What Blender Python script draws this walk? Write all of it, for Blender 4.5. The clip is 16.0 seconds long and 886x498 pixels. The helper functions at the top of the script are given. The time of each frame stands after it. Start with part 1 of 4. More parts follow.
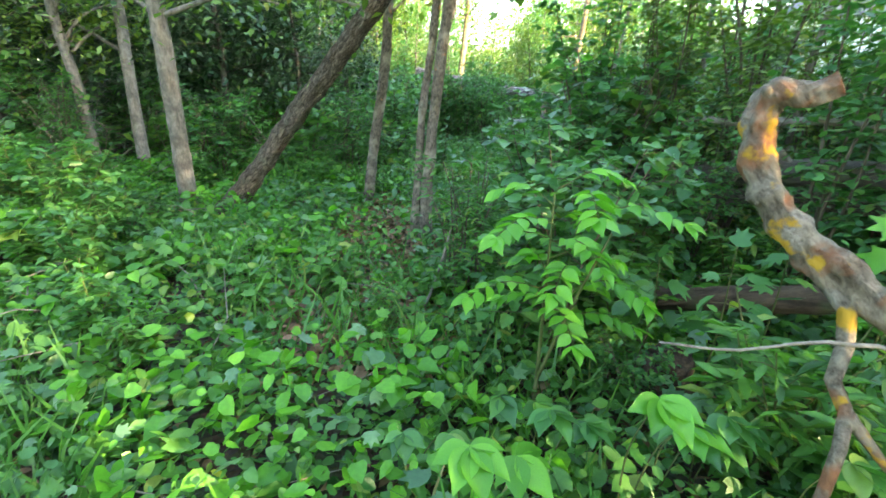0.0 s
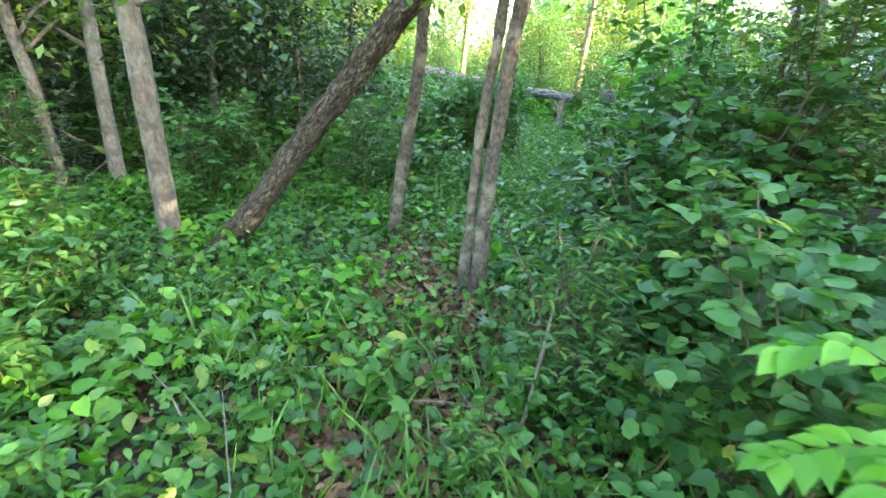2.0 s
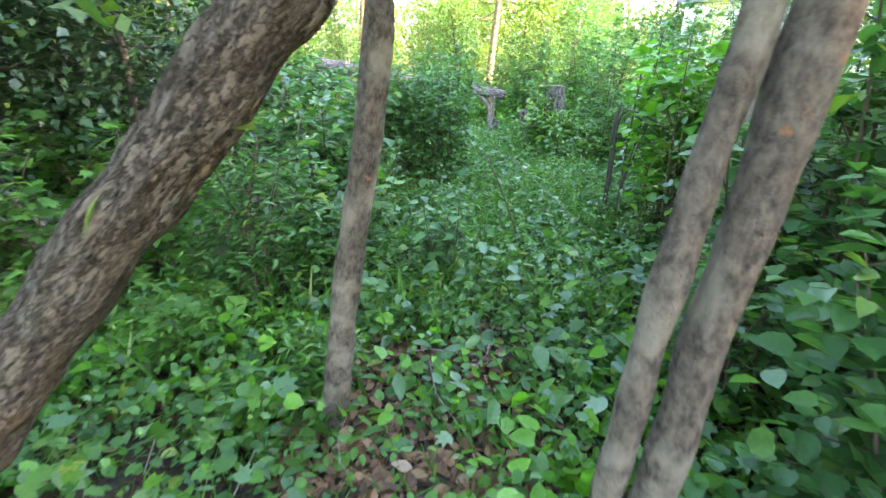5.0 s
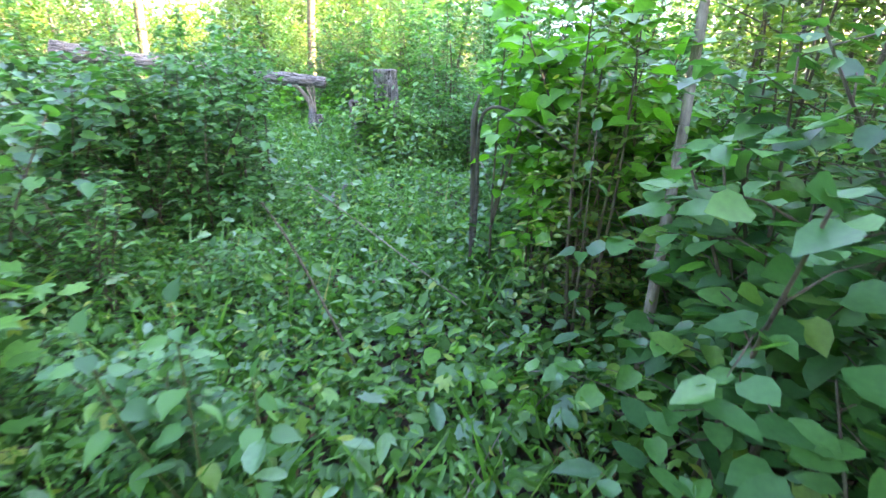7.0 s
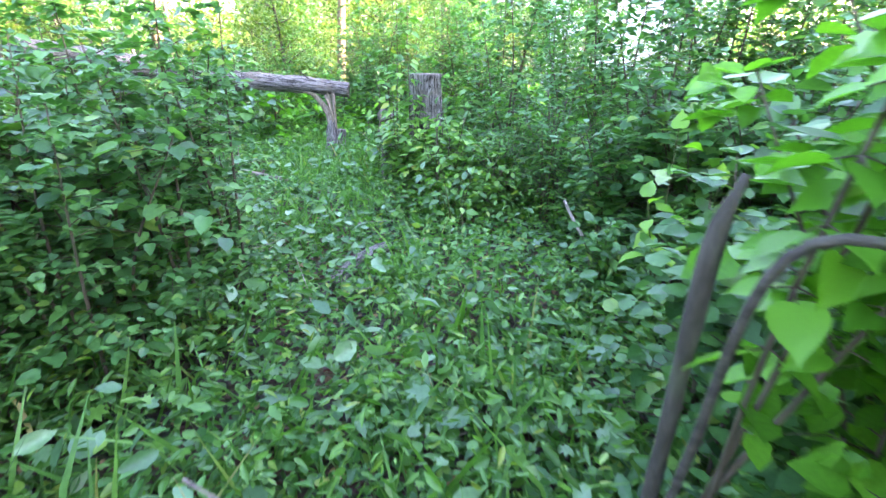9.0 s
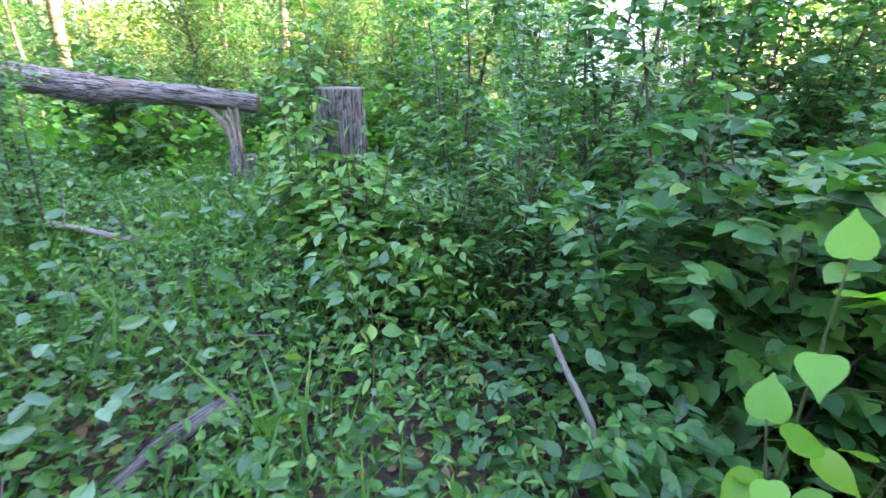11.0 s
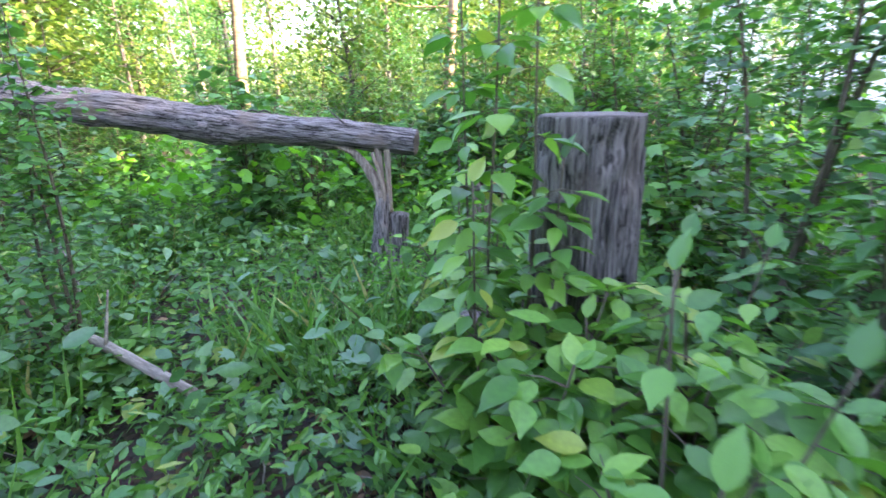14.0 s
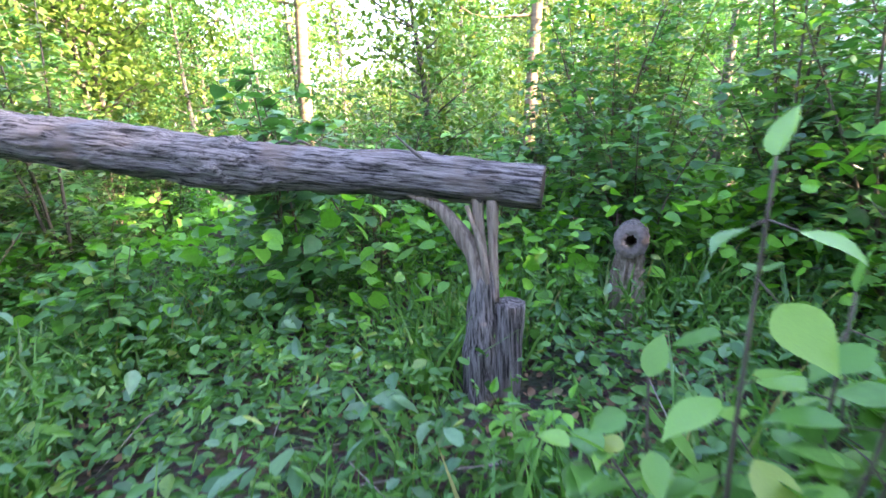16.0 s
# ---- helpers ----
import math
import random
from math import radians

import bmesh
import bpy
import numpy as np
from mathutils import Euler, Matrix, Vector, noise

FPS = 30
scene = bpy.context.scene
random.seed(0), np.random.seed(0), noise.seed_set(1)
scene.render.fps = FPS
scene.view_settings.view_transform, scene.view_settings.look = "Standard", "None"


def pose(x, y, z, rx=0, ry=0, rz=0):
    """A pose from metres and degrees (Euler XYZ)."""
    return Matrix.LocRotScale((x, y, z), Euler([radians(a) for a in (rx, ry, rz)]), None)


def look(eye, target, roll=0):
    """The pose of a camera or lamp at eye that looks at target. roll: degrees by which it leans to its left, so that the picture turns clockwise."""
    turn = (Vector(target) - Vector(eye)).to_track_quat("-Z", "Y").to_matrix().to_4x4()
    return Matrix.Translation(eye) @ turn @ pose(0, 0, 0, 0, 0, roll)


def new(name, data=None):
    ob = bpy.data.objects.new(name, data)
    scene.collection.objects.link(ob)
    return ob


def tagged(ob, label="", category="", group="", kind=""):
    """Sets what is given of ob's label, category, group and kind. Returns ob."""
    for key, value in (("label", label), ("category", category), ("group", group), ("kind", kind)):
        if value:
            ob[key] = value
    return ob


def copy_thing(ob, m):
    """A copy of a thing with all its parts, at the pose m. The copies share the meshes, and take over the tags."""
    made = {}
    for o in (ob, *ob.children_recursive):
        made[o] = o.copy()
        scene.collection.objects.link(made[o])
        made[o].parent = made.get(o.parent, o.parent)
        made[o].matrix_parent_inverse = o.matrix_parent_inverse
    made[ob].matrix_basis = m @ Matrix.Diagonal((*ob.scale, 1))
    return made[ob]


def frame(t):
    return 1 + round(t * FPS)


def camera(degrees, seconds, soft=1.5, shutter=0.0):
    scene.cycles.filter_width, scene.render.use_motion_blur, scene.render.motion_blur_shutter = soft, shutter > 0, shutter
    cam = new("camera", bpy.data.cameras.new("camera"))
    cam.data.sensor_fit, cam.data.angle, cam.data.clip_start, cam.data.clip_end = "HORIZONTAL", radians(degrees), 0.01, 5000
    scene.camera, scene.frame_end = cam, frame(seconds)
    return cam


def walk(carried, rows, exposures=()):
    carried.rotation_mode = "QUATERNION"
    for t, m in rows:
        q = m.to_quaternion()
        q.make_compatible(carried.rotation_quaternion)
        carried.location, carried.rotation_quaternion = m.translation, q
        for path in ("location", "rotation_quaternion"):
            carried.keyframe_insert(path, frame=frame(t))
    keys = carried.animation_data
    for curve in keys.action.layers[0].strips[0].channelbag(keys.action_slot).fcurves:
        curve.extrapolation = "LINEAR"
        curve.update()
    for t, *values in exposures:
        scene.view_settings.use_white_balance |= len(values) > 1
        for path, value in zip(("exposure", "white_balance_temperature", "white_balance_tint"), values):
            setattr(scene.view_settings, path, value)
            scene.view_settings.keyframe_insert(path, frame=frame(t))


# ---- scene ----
cam = camera(85.7, 16.0, soft=1.5, shutter=0.3)
PATH = [
    (0.0, look((-0.055, -0.024, 1.5), (-0.025, 1.858, 0.822), 2.0)),
    (0.5, look((-0.04, 0.1, 1.53), (-0.11, 1.93, 0.72), 0.4)),
    (1.0, look((-0.205, 0.389, 1.48), (-0.212, 2.246, 0.736), 2.1)),
    (1.5, look((-0.432, 0.778, 1.6), (-0.325, 2.673, 0.971), 3.0)),
    (2.0, look((-0.559, 1.1, 1.58), (-0.488, 2.974, 0.887), 2.2)),
    (2.5, look((-0.655, 1.48, 1.545), (-0.577, 3.357, 0.86), 2.5)),
    (3.0, look((-0.678, 1.79, 1.57), (-0.575, 3.65, 0.84), 2.2)),
    (3.5, look((-0.735, 2.2, 1.54), (-0.53, 4.02, 0.74), 1.5)),
    (4.0, look((-0.883, 2.80, 1.49), (-0.549, 4.59, 0.65), 2.2)),
    (4.5, look((-0.95, 3.183, 1.56), (-0.575, 4.98, 0.768), 2.0)),
    (5.0, look((-0.86, 3.668, 1.65), (-0.395, 5.475, 0.932), 1.4)),
    (5.8, pose(-0.68, 4.35, 1.63, 69.0, 0.3, -18.5)),
    (6.6, pose(-0.22, 5.02, 1.61, 68.0, 0, -28.0)),
    (7.5, pose(0.4, 5.7, 1.6, 67.1, 0, -35.0)),
    (8.0, pose(0.67, 6.12, 1.59, 67.7, 0, -30.8)),
    (9.2, pose(1.0, 7.45, 1.57, 67.5, 0, -28.5)),
    (9.85, pose(1.4, 7.99, 1.56, 67.3, 0.3, -28.6)),
    (10.5, look((2.0, 8.336, 1.545), (2.891, 9.961, 0.792), 1.2)),
    (11.0, look((2.05, 8.58, 1.575), (3.046, 10.145, 0.827), 1.0)),
    (11.5, look((2.1, 8.94, 1.545), (3.238, 10.415, 0.817), 2.0)),
    (12.0, look((2.2, 9.23, 1.545), (3.316, 10.741, 0.86), 1.8)),
    (12.5, look((2.43, 9.64, 1.475), (3.344, 11.283, 0.794), -0.6)),
    (13.0, look((2.55, 9.95, 1.5), (3.275, 11.692, 0.837), -1.8)),
    (13.5, look((2.45, 10.28, 1.49), (3.13, 12.04, 0.816), -1.3)),
    (14.0, look((2.5, 10.68, 1.44), (2.97, 12.518, 0.804), -1.6)),
    (14.5, look((2.54, 11.04, 1.37), (2.805, 12.933, 0.782), -3.0)),
    (15.0, look((2.6, 11.37, 1.365), (2.788, 13.283, 0.814), -3.9)),
    (15.5, look((2.57, 11.81, 1.36), (2.8, 13.71, 0.785), -2.9)),
    (16.0, look((2.552, 12.3, 1.4), (2.764, 14.214, 0.859), -3.7)),
]
walk(cam, PATH, [(0.0, 4.0, 6800, 11), (1.0, 4.15, 6800, 12), (2.5, 4.4, 6850, 18), (4.0, 4.65, 6900, 26), (5.0, 4.55, 6900, 26), (8.0, 4.9, 6500, 31),
                (10.5, 4.6, 6450, 33), (11.0, 4.45, 6450, 33), (12.0, 4.65, 6450, 35), (13.0, 4.3, 6450, 35), (14.5, 4.15, 6400, 35), (16.0, 4.2, 6250, 37)])

# ---- world and sun ----
SUN_AZ, SUN_EL = 120.0, 15.0
world = bpy.data.worlds.new("sky")
scene.world = world
world.use_nodes = True
wn = world.node_tree
sky = wn.nodes.new("ShaderNodeTexSky")
sky.sky_type = "NISHITA"
sky.sun_disc = False
sky.sun_elevation, sky.sun_rotation = radians(SUN_EL), radians(SUN_AZ)
sky.dust_density, sky.air_density = 1.5, 1.0
wn.links.new(sky.outputs[0], wn.nodes["Background"].inputs[0])
wn.nodes["Background"].inputs[1].default_value = 0.15
sun = new("sun", bpy.data.lights.new("sun", "SUN"))
sun.data.energy, sun.data.angle, sun.data.color = 3.6, radians(0.6), (1.0, 0.8, 0.5)
saz = radians(SUN_AZ)
sun.matrix_world = look((0, 0, 0), (-math.sin(saz), -math.cos(saz), -math.tan(radians(SUN_EL))))


# ---- materials ----
def base_material(name):
    m = bpy.data.materials.new(name)
    m.use_nodes = True
    return m, m.node_tree.nodes, m.node_tree.links, m.node_tree.nodes["Principled BSDF"]


def ramp_of(nodes, stops):
    r = nodes.new("ShaderNodeValToRGB")
    e = r.color_ramp.elements
    while len(e) < len(stops):
        e.new(0.5)
    for el, (p, c) in zip(e, stops):
        el.position, el.color = p, (*c, 1)
    return r


def leaf_material(name, dark, mid, light, odd=None, through_light=0.38, rough=0.38):
    """A leaf: each blade its own green, mottled, with light passing through it."""
    m, nodes, links, bsdf = base_material(name)
    geo = nodes.new("ShaderNodeNewGeometry")
    info = nodes.new("ShaderNodeObjectInfo")
    add = nodes.new("ShaderNodeMath")
    add.operation = "ADD"
    frac = nodes.new("ShaderNodeMath")
    frac.operation = "FRACT"
    links.new(geo.outputs["Random Per Island"], add.inputs[0])
    links.new(info.outputs["Random"], add.inputs[1])
    links.new(add.outputs[0], frac.inputs[0])
    stops = [(0.0, dark), (0.45, mid), (0.93 if odd else 1.0, light)]
    if odd:
        stops.append((0.985, odd))
    r = ramp_of(nodes, stops)
    links.new(frac.outputs[0], r.inputs[0])
    tex = nodes.new("ShaderNodeTexNoise")
    tex.inputs["Scale"].default_value, tex.inputs["Detail"].default_value = 60, 3
    co = nodes.new("ShaderNodeTexCoord")
    links.new(co.outputs["Object"], tex.inputs["Vector"])
    hsv = nodes.new("ShaderNodeHueSaturation")
    mp = nodes.new("ShaderNodeMapRange")
    mp.inputs["To Min"].default_value, mp.inputs["To Max"].default_value = 0.7, 1.3
    links.new(tex.outputs["Fac"], mp.inputs["Value"])
    links.new(mp.outputs[0], hsv.inputs["Value"])
    links.new(r.outputs[0], hsv.inputs["Color"])
    links.new(hsv.outputs[0], bsdf.inputs["Base Color"])
    bsdf.inputs["Roughness"].default_value = rough
    bsdf.inputs["Specular IOR Level"].default_value = 0.5
    tr = nodes.new("ShaderNodeBsdfTranslucent")
    warm = nodes.new("ShaderNodeMixRGB")
    warm.blend_type = "MULTIPLY"
    warm.inputs[0].default_value = 1
    warm.inputs[2].default_value = (0.95, 1.2, 0.4, 1)
    links.new(hsv.outputs[0], warm.inputs[1])
    links.new(warm.outputs[0], tr.inputs["Color"])
    mix = nodes.new("ShaderNodeMixShader")
    mix.inputs[0].default_value = through_light
    links.new(bsdf.outputs[0], mix.inputs[1])
    links.new(tr.outputs[0], mix.inputs[2])
    links.new(mix.outputs[0], nodes["Material Output"].inputs["Surface"])
    return m


def bark_material(name, dark, light, patch, stretch=(1, 1, 0.2), scale=30, bump=0.6, patch_scale=4, patch_at=0.62, spots=None, span=(0.32, 0.66), plates=0):
    """Bark or weathered wood: fibres along the trunk, broad patches, relief."""
    m, nodes, links, bsdf = base_material(name)
    co = nodes.new("ShaderNodeTexCoord")
    mp = nodes.new("ShaderNodeMapping")
    mp.inputs["Scale"].default_value = stretch
    links.new(co.outputs["Object"], mp.inputs["Vector"])
    n1 = nodes.new("ShaderNodeTexNoise")
    n1.inputs["Scale"].default_value, n1.inputs["Detail"].default_value, n1.inputs["Roughness"].default_value = scale, 8, 0.7
    links.new(mp.outputs[0], n1.inputs["Vector"])
    r = ramp_of(nodes, [(span[0], dark), (span[1], light)])
    links.new(n1.outputs["Fac"], r.inputs[0])
    n2 = nodes.new("ShaderNodeTexNoise")
    n2.inputs["Scale"].default_value, n2.inputs["Detail"].default_value = patch_scale, 5
    links.new(co.outputs["Object"], n2.inputs["Vector"])
    r2 = ramp_of(nodes, [(patch_at - 0.06, (0, 0, 0)), (patch_at + 0.06, (1, 1, 1))])
    links.new(n2.outputs["Fac"], r2.inputs[0])
    mix = nodes.new("ShaderNodeMixRGB")
    links.new(r2.outputs[0], mix.inputs[0])
    links.new(r.outputs[0], mix.inputs[1])
    mul = nodes.new("ShaderNodeMixRGB")
    mul.blend_type = "MULTIPLY"
    mul.inputs[0].default_value = 0.6
    mul.inputs[1].default_value = (*patch, 1)
    bright = nodes.new("ShaderNodeMapRange")
    bright.inputs["To Min"].default_value, bright.inputs["To Max"].default_value = 0.3, 1.6
    links.new(n1.outputs["Fac"], bright.inputs["Value"])
    links.new(bright.outputs[0], mul.inputs[2])
    links.new(mul.outputs[0], mix.inputs[2])
    out = mix
    if spots:
        n3 = nodes.new("ShaderNodeTexNoise")
        n3.inputs["Scale"].default_value, n3.inputs["Detail"].default_value = 9, 8
        shift = nodes.new("ShaderNodeMapping")
        shift.inputs["Location"].default_value = (7, 3, 5)
        links.new(co.outputs["Object"], shift.inputs["Vector"])
        links.new(shift.outputs[0], n3.inputs["Vector"])
        r3 = ramp_of(nodes, [(spots[1], (0, 0, 0)), (spots[1] + 0.05, (1, 1, 1))])
        links.new(n3.outputs["Fac"], r3.inputs[0])
        out = nodes.new("ShaderNodeMixRGB")
        links.new(r3.outputs[0], out.inputs[0])
        links.new(mix.outputs[0], out.inputs[1])
        out.inputs[2].default_value = (*spots[0], 1)
    b = nodes.new("ShaderNodeBump")
    b.inputs["Strength"].default_value, b.inputs["Distance"].default_value = bump, 0.035
    links.new(n1.outputs["Fac"], b.inputs["Height"])
    if plates:
        long = nodes.new("ShaderNodeMapping")
        long.inputs["Scale"].default_value = (1, 1, 0.3)
        links.new(co.outputs["Object"], long.inputs["Vector"])
        bend = nodes.new("ShaderNodeMixRGB")
        bend.blend_type = "LINEAR_LIGHT"
        bend.inputs[0].default_value = 0.05
        links.new(long.outputs[0], bend.inputs[1])
        links.new(n1.outputs["Color"], bend.inputs[2])
        cells = nodes.new("ShaderNodeTexVoronoi")
        cells.feature = "DISTANCE_TO_EDGE"
        cells.inputs["Scale"].default_value = plates
        links.new(bend.outputs[0], cells.inputs["Vector"])
        furrow = ramp_of(nodes, [(0.0, (0.22, 0.2, 0.18)), (0.16, (1, 1, 1))])
        links.new(cells.outputs["Distance"], furrow.inputs[0])
        dark_lines = nodes.new("ShaderNodeMixRGB")
        dark_lines.blend_type = "MULTIPLY"
        dark_lines.inputs[0].default_value = 0.85
        links.new(out.outputs[0], dark_lines.inputs[1])
        links.new(furrow.outputs[0], dark_lines.inputs[2])
        out = dark_lines
        b2 = nodes.new("ShaderNodeBump")
        b2.inputs["Strength"].default_value, b2.inputs["Distance"].default_value = 0.9, 0.02
        links.new(furrow.outputs[0], b2.inputs["Height"])
        links.new(b.outputs[0], b2.inputs["Normal"])
        b = b2
    links.new(out.outputs[0], bsdf.inputs["Base Color"])
    bsdf.inputs["Roughness"].default_value = 0.9
    bsdf.inputs["Specular IOR Level"].default_value = 0.2
    links.new(b.outputs[0], bsdf.inputs["Normal"])
    return m


def soil_material():
    m, nodes, links, bsdf = base_material("forest_soil")
    co = nodes.new("ShaderNodeTexCoord")
    a = nodes.new("ShaderNodeTexNoise")
    a.inputs["Scale"].default_value, a.inputs["Detail"].default_value = 1.3, 8
    links.new(co.outputs["Object"], a.inputs["Vector"])
    r = ramp_of(nodes, [(0.3, (0.03, 0.035, 0.015)), (0.5, (0.06, 0.045, 0.025)), (0.7, (0.12, 0.085, 0.05))])
    links.new(a.outputs["Fac"], r.inputs[0])
    v = nodes.new("ShaderNodeTexVoronoi")
    v.inputs["Scale"].default_value = 26
    links.new(co.outputs["Object"], v.inputs["Vector"])
    mix = nodes.new("ShaderNodeMixRGB")
    mix.blend_type = "MULTIPLY"
    mix.inputs[0].default_value = 0.6
    links.new(r.outputs[0], mix.inputs[1])
    links.new(v.outputs["Color"], mix.inputs[2])
    links.new(mix.outputs[0], bsdf.inputs["Base Color"])
    bsdf.inputs["Roughness"].default_value = 0.95
    b = nodes.new("ShaderNodeBump")
    b.inputs["Strength"].default_value, b.inputs["Distance"].default_value = 0.8, 0.04
    links.new(v.outputs["Distance"], b.inputs["Height"])
    links.new(b.outputs[0], bsdf.inputs["Normal"])
    return m


SOIL = soil_material()
HERB = leaf_material("herb_leaf", (0.04, 0.125, 0.025), (0.075, 0.22, 0.038), (0.135, 0.32, 0.055), (0.26, 0.34, 0.06), through_light=0.42)
SHRUB = leaf_material("shrub_leaf", (0.032, 0.115, 0.032), (0.06, 0.2, 0.045), (0.11, 0.28, 0.06), (0.2, 0.32, 0.06), through_light=0.42)
ASPEN = leaf_material("round_leaf", (0.04, 0.125, 0.045), (0.068, 0.21, 0.06), (0.11, 0.28, 0.07), (0.19, 0.32, 0.06), through_light=0.42)
FRESH = leaf_material("fresh_leaf", (0.07, 0.25, 0.02), (0.115, 0.36, 0.03), (0.17, 0.45, 0.04), through_light=0.45)
LIME = leaf_material("lime_leaf", (0.1, 0.3, 0.03), (0.16, 0.4, 0.03), (0.24, 0.46, 0.04), through_light=0.5)
TREE = leaf_material("tree_leaf", (0.06, 0.14, 0.028), (0.11, 0.2, 0.034), (0.17, 0.26, 0.042), (0.26, 0.27, 0.05))
DEEP = leaf_material("conifer_needle", (0.015, 0.05, 0.02), (0.03, 0.08, 0.03), (0.05, 0.11, 0.035), through_light=0.15)
STUMPLEAF = leaf_material("broad_leaf", (0.055, 0.17, 0.035), (0.095, 0.26, 0.045), (0.18, 0.37, 0.055), (0.3, 0.36, 0.06), through_light=0.42)
# paler, bluer green: the sky's gloss is put into the leaf colour
SKY_SHEEN = leaf_material("sky_sheen_leaf", (0.07, 0.17, 0.08), (0.11, 0.24, 0.11), (0.17, 0.31, 0.14), rough=.3)
GRASS = leaf_material("grass_blade", (0.045, 0.15, 0.025), (0.08, 0.23, 0.04), (0.14, 0.31, 0.06), (0.35, 0.3, 0.12))
LITTER = leaf_material("dry_leaf", (0.09, 0.05, 0.03), (0.2, 0.11, 0.06), (0.34, 0.2, 0.11), (0.4, 0.3, 0.2), 0.15, 0.7)
STEM = bark_material("green_stem", (0.05, 0.07, 0.02), (0.12, 0.15, 0.05), (0.1, 0.07, 0.04))
TWIG = bark_material("twig_bark", (0.06, 0.05, 0.035), (0.17, 0.14, 0.1), (0.12, 0.13, 0.08))
DEADWOOD = bark_material("dead_twig", (0.13, 0.11, 0.085), (0.34, 0.3, 0.24), (0.22, 0.2, 0.16))
# strong contrast in the colour makes up for weak shadow in the bark relief
BARK_ROUGH = bark_material("rough_bark", (0.03, 0.024, 0.018), (0.25, 0.21, 0.165), (0.27, 0.27, 0.21), stretch=(1, 1, .4), scale=55, bump=0.9, span=(.3, .62), plates=30)
BARK_SMOOTH = bark_material("smooth_bark", (0.06, 0.05, 0.04), (0.22, 0.18, 0.14), (0.31, 0.27, 0.21), stretch=(1, 1, 0.6), scale=48, bump=0.9, span=(.36, .62),
                            patch_scale=7, patch_at=0.55, spots=((0.42, 0.2, 0.1), 0.66))
BARK_PALE = bark_material("pale_bark", (0.1, 0.09, 0.075), (0.25, 0.225, 0.19), (0.09, 0.085, 0.07), stretch=(1, 1, 0.5), scale=26, bump=0.5, patch_at=0.58, span=(.36, .62))
BARK_DARK = bark_material("dark_bark", (0.04, 0.035, 0.03), (0.13, 0.115, 0.095), (0.1, 0.11, 0.07))
BIRCH = bark_material("birch_bark", (0.1, 0.075, 0.05), (0.25, 0.19, 0.12), (0.07, 0.06, 0.05), stretch=(0.5, 0.5, 3), scale=5, bump=0.2, patch_scale=9, patch_at=0.68)
LICHEN = bark_material("lichen_branch", (0.06, 0.045, 0.03), (0.33, 0.28, 0.21), (0.26, 0.12, 0.06), scale=30, bump=1.0, patch_at=0.56, patch_scale=9, span=(.36, .62),
                       spots=((0.5, 0.29, 0.03), 0.55))
GREYWOOD = bark_material("weathered_wood", (0.022, 0.019, 0.017), (0.3, 0.272, 0.25), (0.22, 0.175, 0.145), stretch=(1, 1, 0.045), scale=72, bump=1.0, patch_scale=3, span=(.4, .58))
SPLITWOOD = bark_material("split_wood", (0.07, 0.045, 0.03), (0.42, 0.34, 0.26), (0.3, 0.25, 0.2), stretch=(1, 1, 0.08), scale=50, bump=0.8)
ENDWOOD = bark_material("cut_end_wood", (0.1, 0.08, 0.07), (0.24, 0.2, 0.17), (0.06, 0.05, 0.04), stretch=(1, 1, 1), scale=40, bump=0.6)
ROTTEN = bark_material("rotten_wood", (0.02, 0.014, 0.01), (0.1, 0.07, 0.045), (0.06, 0.075, 0.03), span=(.38, .62))
SIDING = bark_material("white_siding", (0.7, 0.7, 0.69), (0.82, 0.82, 0.8), (0.66, 0.66, 0.63), scale=6, bump=0.05)
ROOFING = bark_material("grey_roofing", (0.1, 0.1, 0.11), (0.2, 0.2, 0.21), (0.15, 0.15, 0.15), stretch=(1, 1, 1), scale=14, bump=0.3)


# ---- mesh tools ----
def mesh_of(name, verts, faces, mats, index=None, smooth=False):
    me = bpy.data.meshes.new(name)
    me.from_pydata([tuple(v) for v in verts], [], faces)
    for m in mats:
        me.materials.append(m)
    if index is not None:
        me.polygons.foreach_set("material_index", index)
    if smooth:
        me.polygons.foreach_set("use_smooth", [True] * len(me.polygons))
    me.update()
    return me


def smooth_line(points, n):
    """n points along a Catmull-Rom curve through the given ones."""
    p = np.array(points, float)
    p = np.vstack([2 * p[0] - p[1], p, 2 * p[-1] - p[-2]])
    out = []
    for s in np.linspace(0, len(points) - 1, n):
        i = min(int(s), len(points) - 2)
        t = s - i
        a, b, c, d = p[i:i + 4]
        out.append(0.5 * (2 * b + (c - a) * t + (2 * a - 5 * b + 4 * c - d) * t * t + (3 * b - a - 3 * c + d) * t ** 3))
    return np.array(out)


